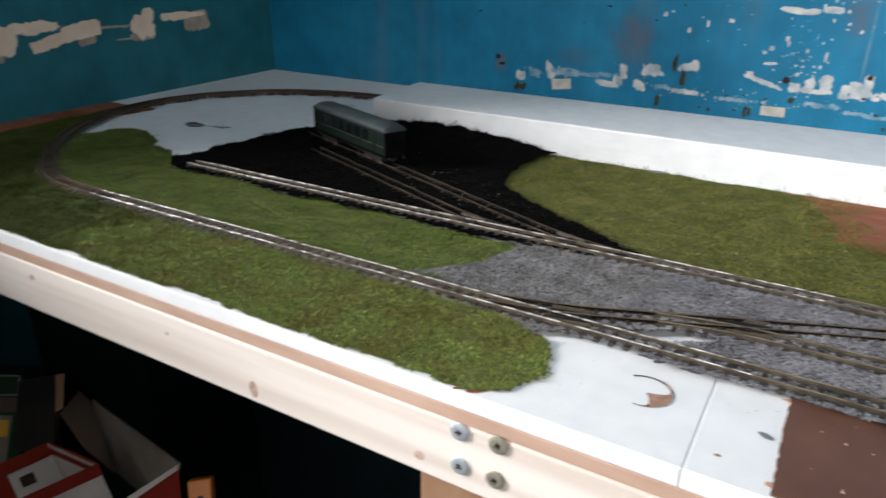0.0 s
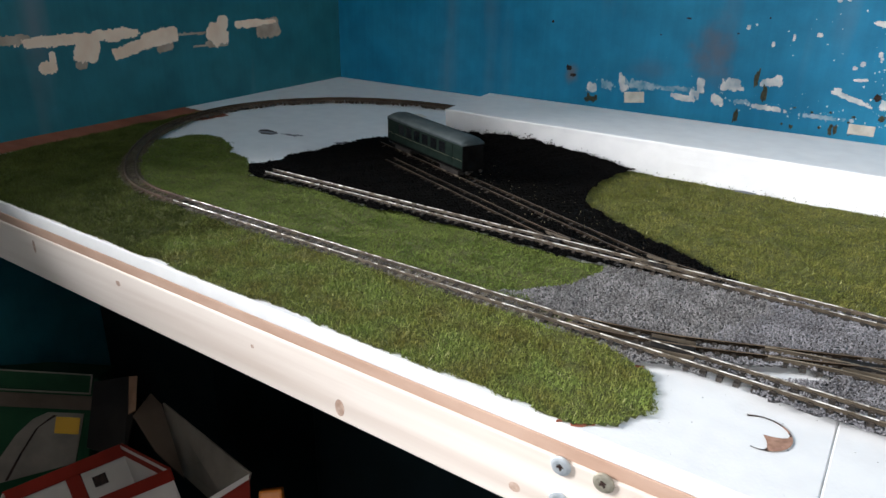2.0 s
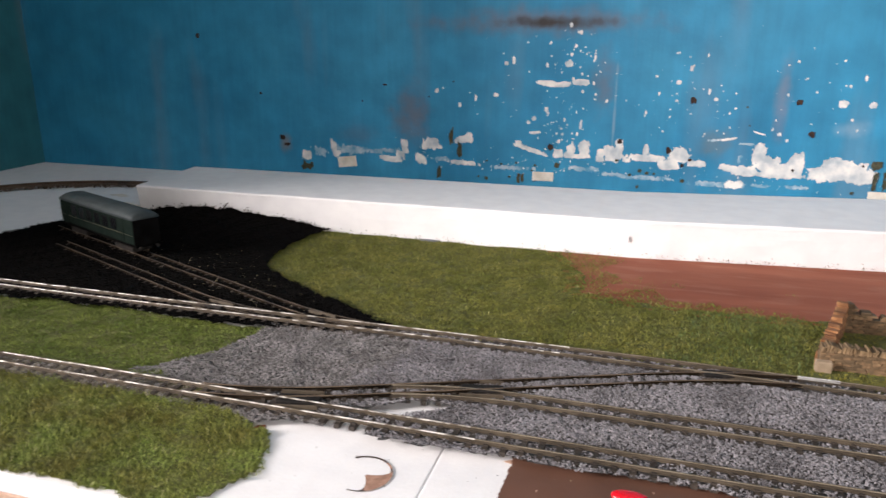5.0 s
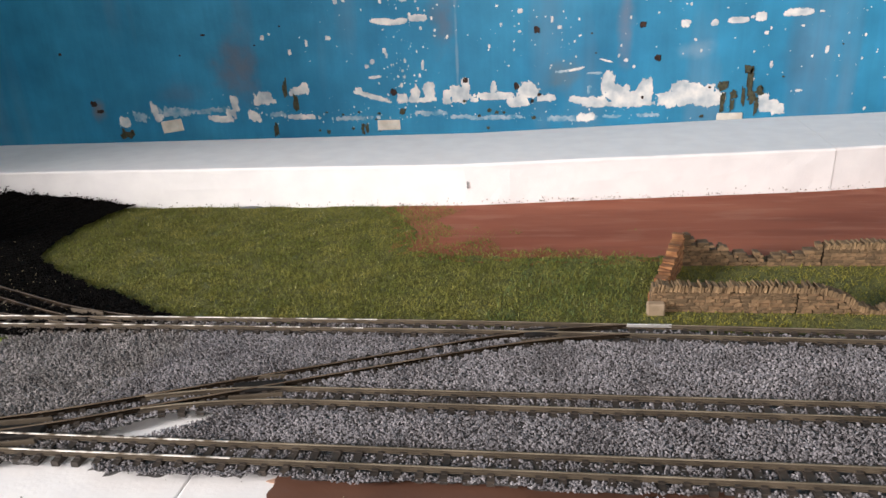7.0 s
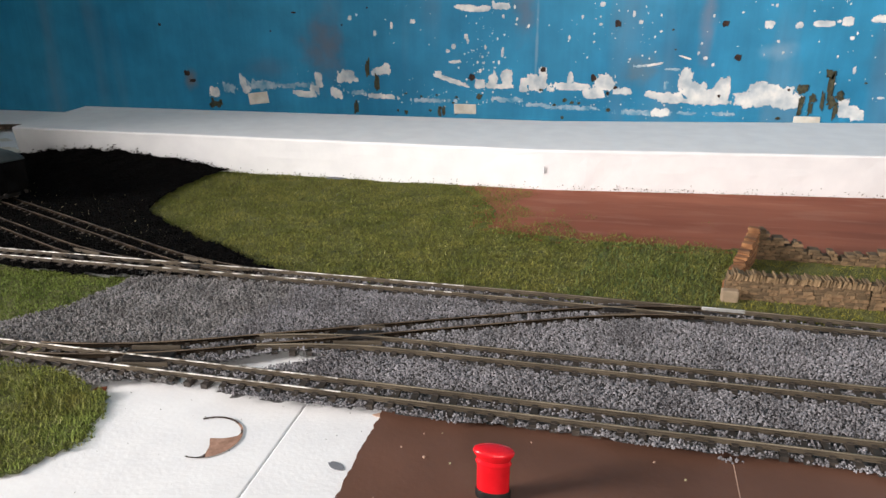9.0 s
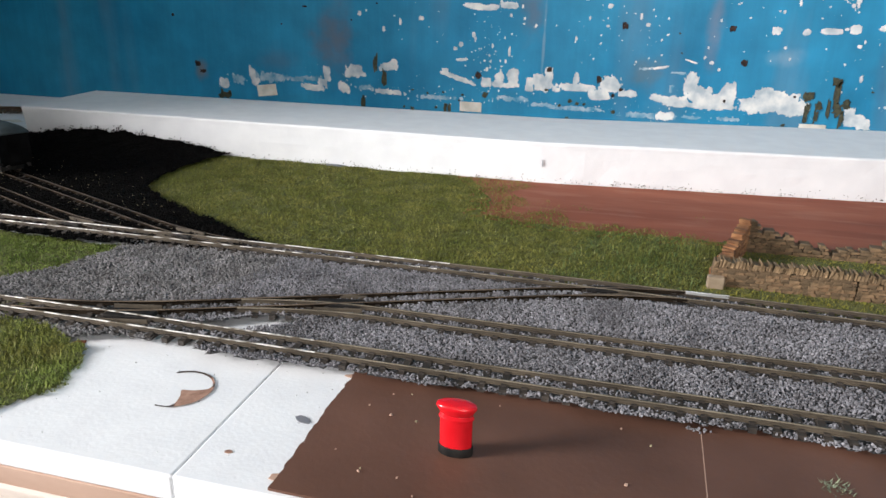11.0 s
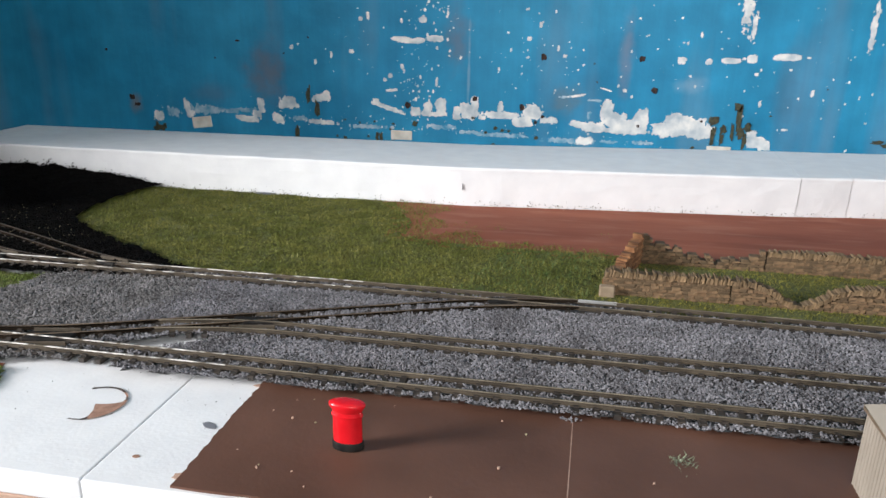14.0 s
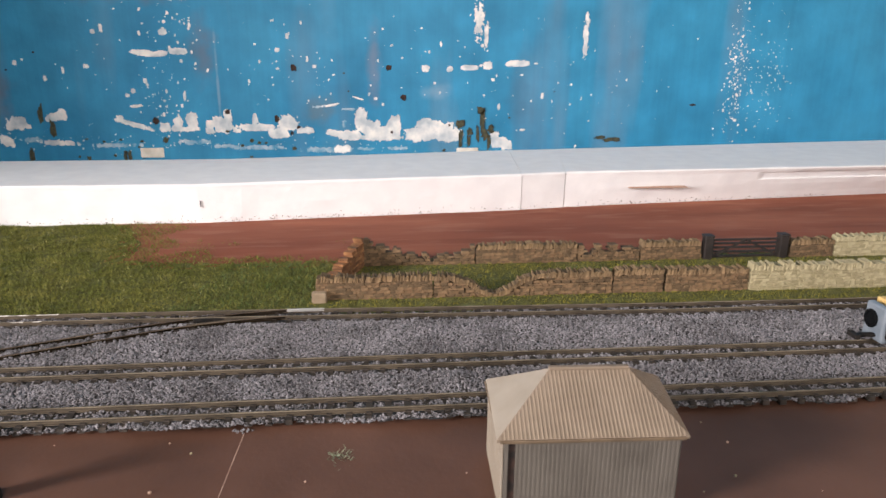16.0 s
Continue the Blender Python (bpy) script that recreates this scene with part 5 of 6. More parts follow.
def roof_face(keys, ribs, material=None):
    """A roof slope with its fine standing ribs."""
    bm, rods = bmesh.new(), []
    c = [corners[k] for k in keys]
    nrm = (c[1] - c[0]).cross(c[-1] - c[0]).normalized()
    if nrm.z < 0:
        nrm = -nrm
    top, low = [bm.verts.new(p * MM) for p in c], [bm.verts.new((p - Vector((0, 0, 0.7))) * MM) for p in c]
    bm.faces.new(top)
    bm.faces.new(low[::-1])
    for k in range(len(c)):
        bm.faces.new((top[k], low[k], low[(k + 1) % len(c)], top[(k + 1) % len(c)]))
    a, b = c[0], c[1]
    tops = c[2:] if len(c) == 4 else [c[2], c[2]]
    run = (b - a).normalized()
    for k in range(1, ribs):
        p = a.lerp(b, k / ribs)
        # the rib climbs straight up the slope until it meets the hip or ridge
        s = (p - a).dot(run)
        sl, sr = (tops[1] - a).dot(run), (tops[0] - a).dot(run)
        w = (b - a).length
        f = s / sl if s < sl else ((w - s) / (w - sr) if s > sr else 1.0)
        up = (tops[1] - a) - run * sl
        q = p + up * min(f, 1.0)
        d = run * 0.22
        rod = bmesh.new()
        vs = [rod.verts.new(v * MM) for v in (p - d, p + d, p + d * 0.5 + nrm * 0.1, p - d * 0.5 + nrm * 0.1, q - d, q + d, q + d * 0.5 + nrm * 0.1, q - d * 0.5 + nrm * 0.1)]
        for f4 in ((0, 1, 2, 3), (4, 7, 6, 5), (1, 5, 6, 2), (0, 3, 7, 4), (3, 2, 6, 7)):
            rod.faces.new([vs[i] for i in f4])
        rods.append(rod)
    slope = part("roof_slope", bm, material or M_HUTR, hut)
    for rod in rods:
        part("rib", rod, M_HUTR, slope)


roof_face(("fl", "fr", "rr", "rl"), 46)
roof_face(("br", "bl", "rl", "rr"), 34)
# left slope coloured as lit, right slope as shaded
roof_face(("bl", "fl", "rl"), 1, M_HUT_LIT)
roof_face(("fr", "br", "rr"), 22, M_HUT_SHADE)
bm = box(1.5 - RX, 2.1 + RX, -0.7, 0.7, HR - 0.3, HR + 0.5, 0.25)
part("ridge_cap", bm, M_HUTR, hut)
for y in (-ED, ED):
    part("fascia", box(-EW, EW, y - 0.4, y + 0.4, HE - 0.9, HE - 0.1, 0.15), M_HUTE, hut, "brown fascia strip")
for x in (-EW, EW):
    part("fascia", box(x - 0.4, x + 0.4, -ED + 0.5, ED - 0.5, HE - 0.9, HE - 0.1, 0.15), M_HUTE, hut, "brown fascia strip")


# patches of rust-coloured weathering on the walls
brushed(M_STONE, (0.26, 0.13, 0.06), (60, 60, 90), 0.55, 0.54)
brushed(M_STONE, (0.075, 0.06, 0.042), (45, 45, 110), 0.6, 0.56)


# ---- stone walls ----
def stone_meshes(material, size, seed, count=9):
    """A handful of rough blocks about (width, depth, height) millimetres, standing on their base."""
    r, out = random.Random(seed), []
    w, d, h = size
    for _ in range(count):
        bm = bmesh.new()
        j = 0.13
        vs = [bm.verts.new((w * (x + r.uniform(-j, j)) * MM, d * (y + r.uniform(-j, j) * 0.5) * MM, h * (z + r.uniform(-j, j)) * MM)) for z in (0.04, 0.96) for y in (-0.5, 0.5) for x in (-0.48, 0.48)]
        for q in ((0, 2, 3, 1), (4, 5, 7, 6), (0, 1, 5, 4), (2, 6, 7, 3), (0, 4, 6, 2), (1, 3, 7, 5)):
            bm.faces.new([vs[i] for i in q])
        bmesh.ops.bevel(bm, geom=list(bm.edges), offset=0.12 * MM, segments=1, affect="EDGES", profile=0.5)
        me = bpy.data.meshes.new("stone")
        bm.to_mesh(me)
        bm.free()
        me.materials.append(material)
        out.append(me)
    return out


THICK = 4.5
STONES, COPINGS = {}, {}
for k, m in enumerate((M_STONE, M_STONEL, M_STONER)):
    STONES[m.name] = stone_meshes(m, (2.6, THICK, 1.2), 20 + k)
    COPINGS[m.name] = stone_meshes(M_COPE if m is M_STONE else m, (1.25, THICK + 0.6, 3.0), 30 + k)


def stone_wall(start, end, height, material, label, seed, coping=True, lean=0.6):
    """Rubble courses up to height(s) in millimetres, topped by upright coping stones."""
    r = random.Random(seed)
    dx, dy = end[0] - start[0], end[1] - start[1]
    total = math.hypot(dx, dy)
    o = thing("stone_wall", (*start, 0), math.degrees(math.atan2(dy, dx)))
    tagged(o, label, "model wall", group="model dry-stone walls")
    low = max(1.0, min(height(total * k / 10) for k in range(11)) - 3)
    part("core", box(0.3, total - 0.3, -THICK / 2 + 0.22, THICK / 2 - 0.22, 0, low), material, o)
    z = -0.3
    while z < 22:
        ch, s = r.uniform(0.9, 1.6), -r.uniform(0, 2)
        while s < total:
            ln = r.uniform(1.4, 4.2)
            a, b = max(0, s), min(total, s + ln)
            if b - a > 0.6 and z + ch * 0.8 < height((a + b) / 2) - (2.6 if coping else 0):
                ob = new("stone", r.choice(STONES[material.name]))
                ob.parent = o
                ob.matrix_basis = pose((a + b) / 2 * MM, r.uniform(-0.12, 0.08) * MM, z * MM, 0, r.uniform(-2, 2), r.choice((0, 180)) + r.uniform(-3, 3)) @ Matrix.Diagonal(((b - a) / 2.5, r.uniform(0.97, 1.04), ch / 1.12, 1))
            s += ln
        z += ch
    s = 0.2
    while coping and s < total - 0.8:
        w, hgt = r.uniform(0.55, 1.15), r.uniform(2.0, 3.5)
        base_z = height(s + w / 2) - 3.0
        if base_z > 1.0:
            ob = new("coping_stone", r.choice(COPINGS[material.name]))
            ob.parent = o
            ob.matrix_basis = pose((s + w / 2) * MM, r.uniform(-0.3, 0.2) * MM, base_z * MM, 0, lean * r.uniform(2, 20), r.uniform(-4, 4)) @ Matrix.Diagonal((w * 0.95 / 1.25, 1, hgt / 3.0, 1))
        s += w
    return o


DARK, PALE = "weathered brown model dry-stone wall on mossy ground", "pale unpainted model stone wall on mossy ground"
stone_wall((194, 358), (243, 358), lambda s: 12.6, M_STONE, DARK, 1)
stone_wall((243.5, 358), (321, 358), lambda s: 12.6 - 8.5 * math.exp(-((s - 26) / 11) ** 2), M_STONE, "broken weathered model wall with a mossy breach", 2)
stone_wall((321.5, 358), (344, 358), lambda s: 13, M_STONE, DARK, 3)
stone_wall((345, 358), (382.5, 358), lambda s: 12.6, M_STONE, DARK, 4)
stone_wall((383, 357), (470, 357), lambda s: 14, M_STONEL, PALE, 5, lean=0.1)
stone_wall((470.5, 357), (580, 357), lambda s: 14, M_STONEL, PALE, 6, lean=0.1)
stone_wall((213, 403), (252, 403), lambda s: 15 - 9 * min(1, s / 30) ** 0.8 + 1.6 * math.sin(s * 0.9), M_STONE, "ruined end of a weathered model wall, broken to rubble", 7, False)
stone_wall((252, 403), (267, 403), lambda s: 6 + 5 * s / 15 + 1.2 * math.sin(s), M_STONE, "low broken stretch of weathered model wall", 8, False)
stone_wall((267.5, 403), (318, 403), lambda s: 12, M_STONE, DARK, 9)
stone_wall((318.5, 403), (350, 403), lambda s: 8.5 + 2.0 * math.sin(s * 0.8) + 1.0 * math.sin(s * 2.1), M_STONE, "low broken stretch of weathered model wall", 10, False)
stone_wall((350.5, 403), (382, 403), lambda s: 11.8, M_STONE, DARK, 11, True)
stone_wall((428.5, 403), (452, 403), lambda s: 11.5, M_STONE, DARK, 12)
stone_wall((452.5, 402.5), (580, 402.5), lambda s: 13, M_STONEL, PALE, 13, lean=0.1)
stone_wall((196, 361), (211, 401), lambda s: 7 + 9 * (s / 42) ** 1.5 + 1.0 * math.sin(s * 1.1), M_STONER, "rust-brown ruined cross wall joining two model walls", 14, False)
tagged(part("loose_stone", box(192.5, 198.5, 352.5, 356, 0.4, 6.4, 0.5), M_TANSTONE, None), "pale squared stone at the foot of model wall", "stone")

# ---- field gate ----
GS = 0.9
gate = tagged(thing("field_gate", (405, 402, 1.5)), "dark brown five-bar model field gate between square posts", "model gate")
for s in (-1, 1):
    bm = box(s * 22 - 2.4, s * 22 + 2.4, -2.2, 2.2, 0, 12.5, 0.4)
    add_box(bm, s * 22 - 2.8, s * 22 + 2.8, -2.6, 2.6, 12.2, 13.6, 0.5)
    part("gate_post", bm, M_GATE, gate)
for z in (1.5, 4.0, 6.4, 8.6, 10.6):
    part("bar", box(-19.6, 19.6, -0.5, 0.5, z - 0.6, z + 0.6, 0.15), M_GATE, gate)
for s in (-1, 1):
    bm = bmesh.new()
    add_box(bm, -10.5, 10.5, -0.9, -0.3, -0.6, 0.6, m=Matrix.Translation((s * 9.8 * MM, 0, 6.0 * MM)) @ Matrix.Rotation(radians(s * 25), 4, "Y"))
    part("brace", bm, M_GATE, gate)
    part("stile", box(s * 19 - 0.7, s * 19 + 0.7, -0.6, 0.6, 1, 11.4, 0.15), M_GATE, gate)

gate.scale = (GS, 1, 0.95)

# ---- wagon ----
wag = tagged(thing("model_wagon", (431, Y2, HEAD - 0.6)), "grey model wagon with ochre plank load on the middle track", "model wagon")
part("chassis", box(-31, 31, -6, 6, 3.6, 5.6, 0.3), M_BLACK, wag)
part("corner_block", box(-35.4, -33, -8.2, -4.3, 4.0, 11.5, 0.6), M_BLACK, wag)
head = part("headstock", box(-36, -33, -4.2, 6.6, 1.6, 15.0, 1.2), M_WAGON, wag, "pale grey end plate")
for y in (2.6,):
    bm = bmesh.new()
    add_lathe(bm, ((3.4, -0.2), (3.4, 0.4), (2.9, 0.6), (2.5, 0.5), (2.4, 0.05), (0.3, 0.05)), n=24)
    bmesh.ops.transform(bm, matrix=Matrix.Translation((-36 * MM, y * MM, 9.2 * MM)) @ Matrix.Rotation(radians(-90), 4, "Y"), verts=bm.verts)
    part("end_ring", bm, M_GLASS, head, "dark round recess")
part("side", box(-33, 31, -8.2, -7.2, 4.6, 11.5, 0.3), M_GLASS, wag, "dark side panel")
part("side", box(-31, 31, 7.2, 8.2, 5.6, 11.5, 0.3), M_GLASS, wag, "dark side panel")
part("load", box(-31, 31, -8.0, 8.0, 11.5, 15.4, 0.5), M_LOAD, wag, "ochre plank load")
bm = bmesh.new()
add_box(bm, -43, -34, -1.0, 1.0, 3.4, 4.6, 0.3)
add_box(bm, -44.5, -42.5, -2.6, 2.6, 3.2, 5.0, 0.4)
part("coupling", bm, M_BLACK, wag)
for x in (-20, 20):
    for s in (-1, 1):
        bm = bmesh.new()
        add_lathe(bm, ((3.6, -0.5), (3.6, 0.0), (3.1, 0.1), (3.1, 1.0)), n=18)
        bmesh.ops.transform(bm, matrix=Matrix.Translation((x * MM, s * 4.5 * MM, 3.2 * MM)) @ Matrix.Rotation(radians(90 * s), 4, "X"), verts=bm.verts)
        part("wheel", bm, M_BLACK, wag)


# ---- scraps and marks on the surfaces ----
def flake(name, material, x, y, w, h, turn, seed, label, category, z=0.0, thick=0.35, group=""):
    r = random.Random(seed)
    bm = bmesh.new()
    n = 18
    top = [bm.verts.new((0.5 * w * r.uniform(0.75, 1.1) * math.cos(6.283 * k / n) * MM, 0.5 * h * r.uniform(0.75, 1.1) * math.sin(6.283 * k / n) * MM, thick * MM)) for k in range(n)]
    low = [bm.verts.new((v.co.x * 1.04, v.co.y * 1.04, 0)) for v in top]
    bm.faces.new(top)
    bm.faces.new(low[::-1])
    for k in range(n):
        bm.faces.new((top[k], top[(k + 1) % n], low[(k + 1) % n], low[k]))
    ob = part(name, bm, material)
    ob.matrix_world = pose(x * MM, y * MM, z * MM, 0, 0, turn)
    return tagged(ob, label, category, group)


# the torn ring left by a mug: a crescent scar in the foam
bm = bmesh.new()
ro, inner = [], []
for k in range(41):
    deg = 128 - 226 * k / 40
    t = radians(deg)
    w = 0.6 + 7.4 * math.exp(-((deg + 26) / 34) ** 4) + 0.2 * math.sin(k * 2.7) * (1 if -60 < deg < 20 else 0.4)
    ro.append((9.2 * math.cos(t), 9.2 * math.sin(t)))
    inner.append(((9.2 - w) * math.cos(t), (9.2 - w) * math.sin(t)))
vo, vi = [bm.verts.new((a * MM, b * MM, 0.25 * MM)) for a, b in ro], [bm.verts.new((a * MM, b * MM, 0.12 * MM)) for a, b in inner]
for k in range(40):
    bm.faces.new((vo[k], vo[k + 1], vi[k + 1], vi[k]))
scab = part("crescent_scar", bm, M_SCAB)
scab.data.materials.append(M_HOLE)
for p in scab.data.polygons:
    p.material_index = 1 if p.index < 13 or p.index > 33 or p.index in (17, 18) else 0
scab.matrix_world = pose(47 * MM, 239 * MM, 0.0001, 0, 0, 0)
tagged(scab, "brown crescent-shaped tear in white foam", "scar")
for k, (x, y, w, h, turn) in enumerate(((85, 235, 5, 2.6, -25), (91, 213, 9, 2.6, 5), (90, 258.5, 6, 2.2, 10), (-372, 422, 20, 7, 10), (-304, 432, 8, 4, 40), (-352, 426, 9, 2.5, 0), (-14, 499, 9, 3, -5), (74, 218, 2, 1.3, 20), (106, 241, 1.5, 1.2, 0))):
    flake("scuff_mark", M_STAIN if k in (0, 3, 4, 5) else M_MDF if k in (1, 2) else M_SCAB, x, y, w, h, turn, 70 + k, "dark scuff where foam is torn or stained", "scuff", 0.05, 0.15, "scuffs in the foam")
for k, (x, y, w, h) in enumerate(((3, 252, 4, 7), (5, 246, 3, 5), (0, 210.5, 9, 2.6), (-6, 209.3, 6, 1.6))):
    flake("red_smear", M_ROAD, x, y, w, h, 20 * k, 90 + k, "red-brown paint smear beside static grass", "paint smear", 0.05, 0.25, "paint smears")
r = random.Random(5)
for k in range(34):
    x, y = (r.uniform(95, 330), r.uniform(211, 254)) if k > 8 else ((113, 241), (106, 242), (132, 254), (170, 247), (120, 214), (115, 219), (106, 220), (98, 225), (150, 216))[k]
    b = r.uniform(0.3, 0.75)
    flake("crumb", M_MDF if k % 3 else M_STONEL, x, y, b, b * r.uniform(0.6, 1), r.uniform(0, 180), 120 + k, "tiny crumb of scatter material on brown card", "crumb", 0.74, b * 0.6, "crumbs on the card")
# a scrap of dried glue with grass stuck in it, and the pale scratch across the card
n = 60
v, f = blades(RNG.normal(210, 1.7, n), RNG.normal(242, 1.5, n), 1.7, 0.8)
v[:, 2] = 0.8 * MM + (v[:, 2] - 0.8 * MM) * 0.45
tagged(obj_from("glue_scrap", v, f, M_GLUE), "wisp of dried glue and green fluff on brown card", "scrap")
bm = box(-0.1, 0.1, -22, 22, 0, 0.06)
ob = part("scratch", bm, M_MDF)
ob.matrix_world = pose(181.5 * MM, 234 * MM, 0.72 * MM, 0, 0, -2)
tagged(ob, "thin pale scratch across brown card", "scratch")
v, f = grains(np.array([r.gauss(181.5, 1.3) for _ in range(22)]), np.array([254.5 + 3 * r.random() ** 0.5 for _ in range(22)]), np.array([r.uniform(0.9, 1.4) for _ in range(22)]), 0.42)
tagged(obj_from("ballast_spill", v, f, M_BAL), "small spill of grey ballast on brown card", "ballast spill", kind="stuff")
# dirt along the foot of the foam block
n = 700
x = RNG.uniform(-120, 560, n)
zz = np.abs(RNG.normal(0, 1.9, n)) + 0.3
yy = np.interp(x, (-120, 112, 312, 343, 540), (496.6, 495.4, 515.6, 523.6, 545)) - 0.3
v, f = grains(x, yy, zz, 0.3, 0.7)
tagged(obj_from("dirt_specks", v, f, M_MOULD), "dark specks of scatter stuck along foam block", "dirt", kind="stuff")
n = 60
v, f = grains(RNG.uniform(-25, 90, n), RNG.uniform(212, 262, n), np.full(n, 0.05), 0.14, 0.8)
tagged(obj_from("dirt_specks", v, f, M_MOULD), "fine dark specks strewn on white foam", "dirt", kind="stuff")
n = 320
x = RNG.uniform(-215, -30, n)
y = 437 - (x + 215) * 0.414 * RNG.uniform(0.75, 1.25, n) + RNG.normal(0, 16, n)
ok = (y > 340) & (y < 450)
v, f = grains(x[ok], y[ok], coal_height(x[ok], y[ok]) + 0.55, 0.2, 0.5)
tagged(obj_from("pale_specks", v, f, M_STONEL), "pale specks of foam strewn over coal dust", "specks", kind="stuff")
n = 500
x = RNG.uniform(-246, -92, n)
zz = coal_height(x, np.full(n, 496.0)) + np.abs(RNG.normal(0, 1.3, n)) * (1 + 0.8 * value_noise(x, x * 0, 9, 4)) - 0.5
v, f = grains(x, 496.0 - 0.05 * zz, zz, 0.4, 0.6)
tagged(obj_from("soot_specks", v, f, M_COAL), "black coal specks stuck to the foam block", "soot", kind="stuff")


def lump(x, y, z, w, h):
    """A low, ragged, pointed lump lying along x."""
    bm = bmesh.new()
    bmesh.ops.create_icosphere(bm, subdivisions=2, radius=1)
    for v in bm.verts:
        k = 1 + 0.3 * noise.noise(v.co * 2.1)
        v.co = Vector((x + v.co.x * w * k, y + v.co.y * 1.6, z + v.co.z * h * k * 0.6)) * MM
    return bm


nick = part("nick", box(114.3, 114.6, 494.9, 497, 10.5, 14.4, 0.1), M_STAIN)
tagged(nick, "short dark upright nick in the foam face", "nick")
smear = part("smear", lump(-14, 494.6, 0.9, 7.5, 1.6), M_STAIN)
tagged(smear, "grey smear at the foot of foam block", "smear")
slit = part("slit", box(388, 428, 523.6, 529, 12.6, 13.0), M_MDF)
tagged(slit, "thin brown slit torn in the foam face", "slit")


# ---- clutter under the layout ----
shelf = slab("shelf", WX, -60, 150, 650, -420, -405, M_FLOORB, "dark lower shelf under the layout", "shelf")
def crate(x0, x1, y0, y1, z1, label):
    """A lidded dark box on the lower shelf, added to stand in for the shade there."""
    o = tagged(thing("shade_box", ((x0 + x1) / 2, (y0 + y1) / 2, -405)), label, "crate", "crates under the layout")
    w, d, h = (x1 - x0) / 2, (y1 - y0) / 2, z1 + 405
    part("body", box(-w, w, -d, d, 0, h - 14, 3), M_SHADE, o)
    part("lid", box(-w - 3, w + 3, -d - 3, d + 3, h - 14, h, 3), M_SHADE, o)


# added dark shapes cover the wall where the layout shades it
crate(-512, -350, 325, 640, -16, "dark teal box added to stand in for shade under the layout")
crate(-340, -110, 420, 640, -60, "dark flat-topped box added for shade under the layout")
tagged(part("shade_panel", box(WX + 2, WX + 8, 214, 322, -405, -13, 1), M_SHADE, None), "dark panel added for shade low on the teal wall", "board", "crates under the layout")
# the camera's eye, yaw and pitch at half a second; the clutter is placed from it
VIEW_EYE, VIEW_YAW, VIEW_PITCH = Vector((64, 25.5, 133)), 36.72, -23.9


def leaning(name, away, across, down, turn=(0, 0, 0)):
    """A heap's thing, placed by depth and offsets in the camera's view and turned to face it."""
    slope = pose(0, 0, 0, 90 + VIEW_PITCH, 0, VIEW_YAW)
    p = VIEW_EYE + slope.to_3x3() @ Vector((across, -down, -away))
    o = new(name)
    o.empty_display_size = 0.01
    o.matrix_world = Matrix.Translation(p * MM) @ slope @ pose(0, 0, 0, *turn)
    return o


def plate(corners, thick):
    """A flat board from its outline."""
    bm = bmesh.new()
    p = [Vector(c) for c in corners]
    away = (p[1] - p[0]).cross(p[2] - p[0]).normalized() * thick
    top, low = ([bm.verts.new((c - d) * MM) for c in p] for d in (Vector(), away))
    bm.faces.new(top)
    bm.faces.new(low[::-1])
    for k in range(len(p)):
        bm.faces.new((top[k], low[k], low[(k + 1) % len(p)], top[(k + 1) % len(p)]))
    return bm


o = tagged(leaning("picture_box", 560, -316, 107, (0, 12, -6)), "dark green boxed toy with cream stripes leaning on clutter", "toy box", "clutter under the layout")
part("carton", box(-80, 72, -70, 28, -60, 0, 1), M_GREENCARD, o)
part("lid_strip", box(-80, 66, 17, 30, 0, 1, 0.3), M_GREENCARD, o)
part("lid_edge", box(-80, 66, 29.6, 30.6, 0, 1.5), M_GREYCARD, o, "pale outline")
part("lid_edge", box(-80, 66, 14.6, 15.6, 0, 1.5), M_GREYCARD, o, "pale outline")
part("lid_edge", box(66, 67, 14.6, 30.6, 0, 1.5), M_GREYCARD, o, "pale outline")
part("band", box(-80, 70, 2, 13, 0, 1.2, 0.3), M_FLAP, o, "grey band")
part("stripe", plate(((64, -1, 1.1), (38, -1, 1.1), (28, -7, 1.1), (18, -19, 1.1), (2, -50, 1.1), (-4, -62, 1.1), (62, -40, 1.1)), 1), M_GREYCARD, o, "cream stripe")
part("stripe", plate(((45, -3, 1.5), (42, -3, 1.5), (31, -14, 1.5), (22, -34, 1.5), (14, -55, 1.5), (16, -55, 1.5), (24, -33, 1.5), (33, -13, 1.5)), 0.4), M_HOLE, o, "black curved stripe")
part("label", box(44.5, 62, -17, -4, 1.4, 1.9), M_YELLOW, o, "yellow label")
# a roofless card building, fitted to the camera's view: near wall, far wall standing a little higher, two ends
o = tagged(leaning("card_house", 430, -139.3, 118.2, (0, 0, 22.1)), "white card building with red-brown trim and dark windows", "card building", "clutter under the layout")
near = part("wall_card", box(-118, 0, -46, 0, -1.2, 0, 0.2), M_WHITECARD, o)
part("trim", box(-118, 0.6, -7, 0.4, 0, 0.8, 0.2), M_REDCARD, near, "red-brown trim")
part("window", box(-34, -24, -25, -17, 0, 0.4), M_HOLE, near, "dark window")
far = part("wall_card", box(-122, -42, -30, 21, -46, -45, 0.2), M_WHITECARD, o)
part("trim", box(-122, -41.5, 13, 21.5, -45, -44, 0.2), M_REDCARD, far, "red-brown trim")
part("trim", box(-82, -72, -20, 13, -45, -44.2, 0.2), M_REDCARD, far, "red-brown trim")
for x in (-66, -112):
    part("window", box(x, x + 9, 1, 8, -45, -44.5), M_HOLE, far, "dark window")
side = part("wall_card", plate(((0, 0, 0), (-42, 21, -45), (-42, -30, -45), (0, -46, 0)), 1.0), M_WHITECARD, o)
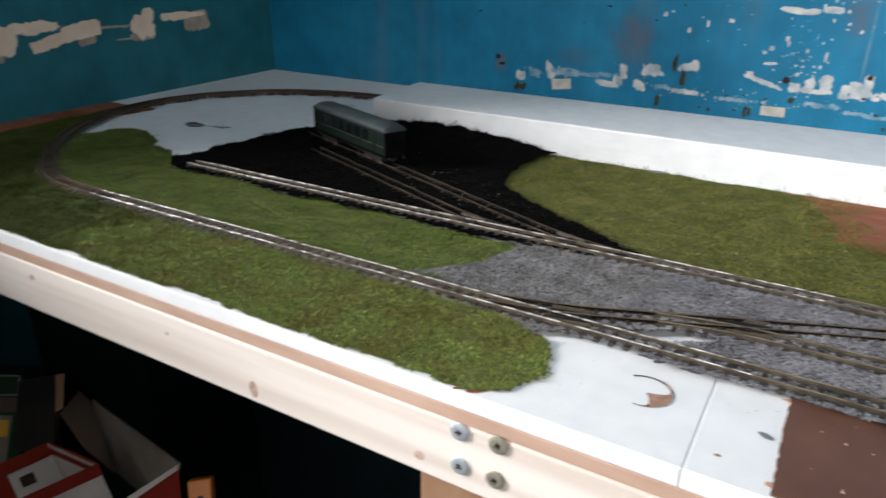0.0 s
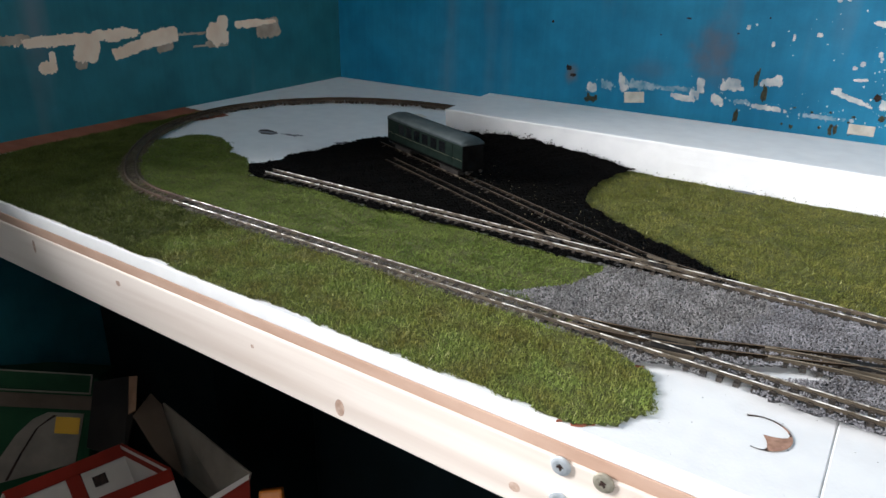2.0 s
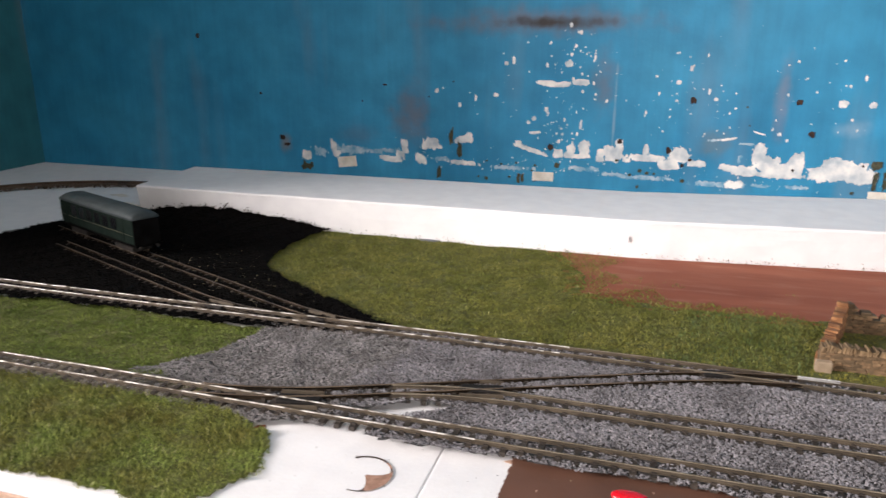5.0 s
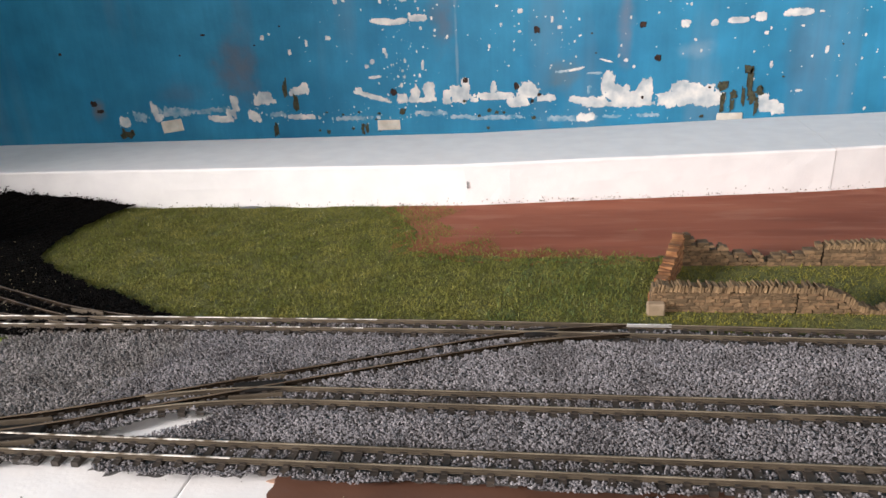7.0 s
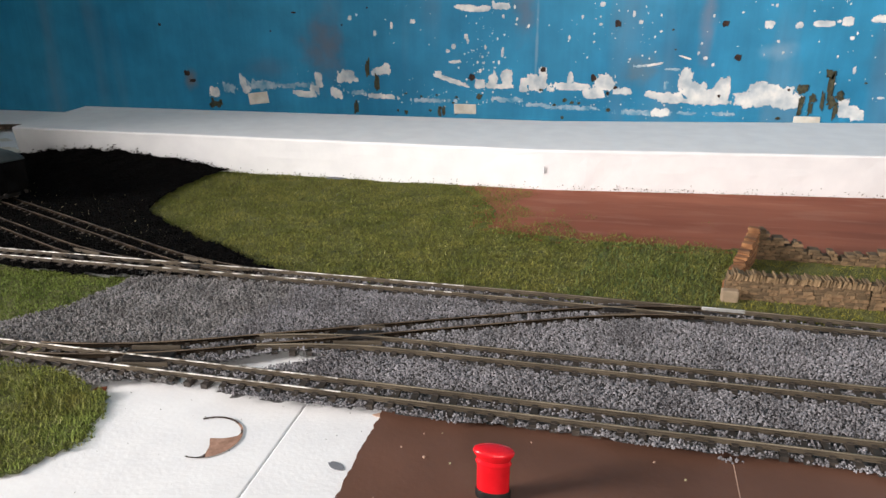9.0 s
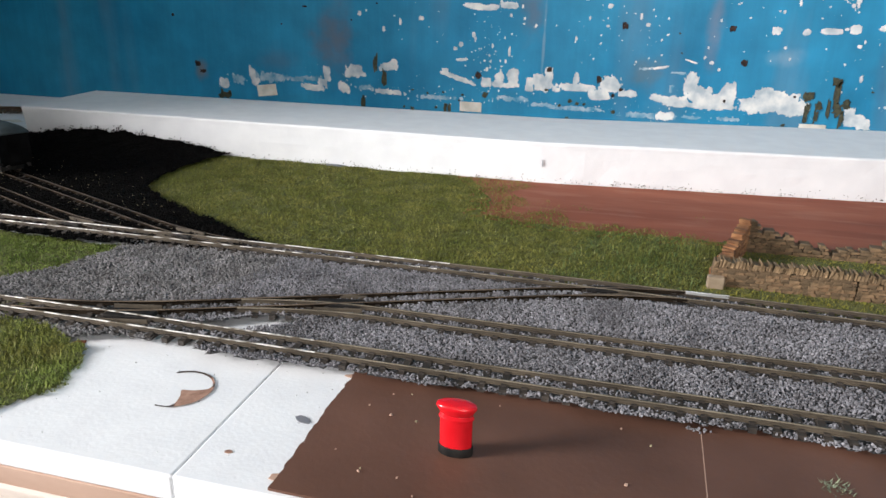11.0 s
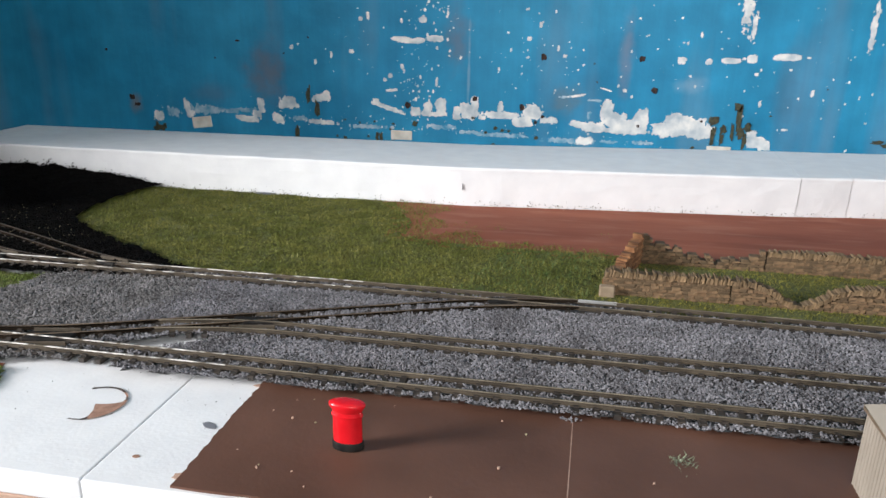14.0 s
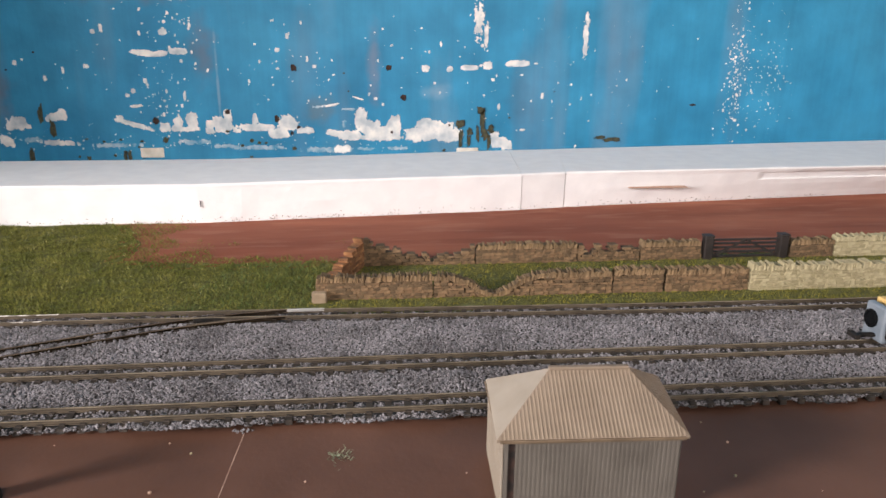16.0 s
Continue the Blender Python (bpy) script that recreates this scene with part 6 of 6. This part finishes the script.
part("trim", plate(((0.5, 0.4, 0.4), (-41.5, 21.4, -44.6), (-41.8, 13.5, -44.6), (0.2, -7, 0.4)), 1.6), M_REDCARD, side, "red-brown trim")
part("wall_card", plate(((-118, 0, 0), (-122, 21, -45), (-122, -30, -45), (-118, -46, 0)), 1.0), M_WHITECARD, o)

# carton outlines follow sight lines from the same viewpoint
o = tagged(leaning("open_carton", 430, -139.3, 118.2), "open grey-lined carton with a red outer face", "carton", "clutter under the layout")
part("side", plate(((12.3, -22.6, 15), (51.6, 0.6, 15), (54, -60, 12), (-20, -60, 12)), 1.2), M_REDCARD, o, "red outer face")
part("rim", plate(((9, -23.5, 15.2), (51.6, 1.8, 15.2), (51.6, -1.2, 15.4), (13, -25.6, 15.4)), 1.6), M_WHITECARD, o, "pale cut edge")
part("inner_wall", plate(((51.6, 1.4, 14), (-27.8, 26, -70), (-22, -16, -70), (44, -30, 10)), 1.2), M_GREYCARD, o, "grey inner wall")
part("flap", plate(((-27.8, 25.5, -68), (-36, 33, -70), (-40, 22, -50), (-22, 0, -42), (-3, -16.7, -40)), 1.0), M_FLAP, o, "brown inner flap")
part("flap", plate(((-51, 43.8, -70), (-46, 44, -72), (-40, 24, -54), (-44, 22, -52)), 1.0), M_LEG, o, "brown inner flap")
part("inner_wall", plate(((-76, 40, -74), (-51, 43.8, -72), (-42, 18, -56), (-46, -8, -52), (-74, -2, -60)), 1.2), M_BAG, o)
o = tagged(leaning("orange_block", 400, -72.5, 134, (-10, 6, 3)), "orange plastic block with a round hole", "plastic block", "clutter under the layout")
part("block", box(-6.5, 6.5, -22, 12, -14, 0, 1.2), M_ORANGE, o)
part("hole", add_lathe(bmesh.new(), ((2.2, -0.2), (2.2, 0.3), (1.6, 0.35)), 0, 1, 18), M_HOLE, o)
o = tagged(leaning("crumpled_bag", 510, -196, 94, (-30, 10, 30)), "crumpled grey plastic bag wedged in the clutter", "bag", "clutter under the layout")
bm = bmesh.new()
bmesh.ops.create_icosphere(bm, subdivisions=3, radius=13 * MM)
for v in bm.verts:
    k = noise.noise(v.co * 60) * 0.45 + noise.noise(v.co * 150) * 0.2
    v.co = Vector((v.co.x * 0.7, v.co.y * 1.3, v.co.z * 0.5)) * (1 + k)
part("bag", bm, M_BAG, o, smooth=True)
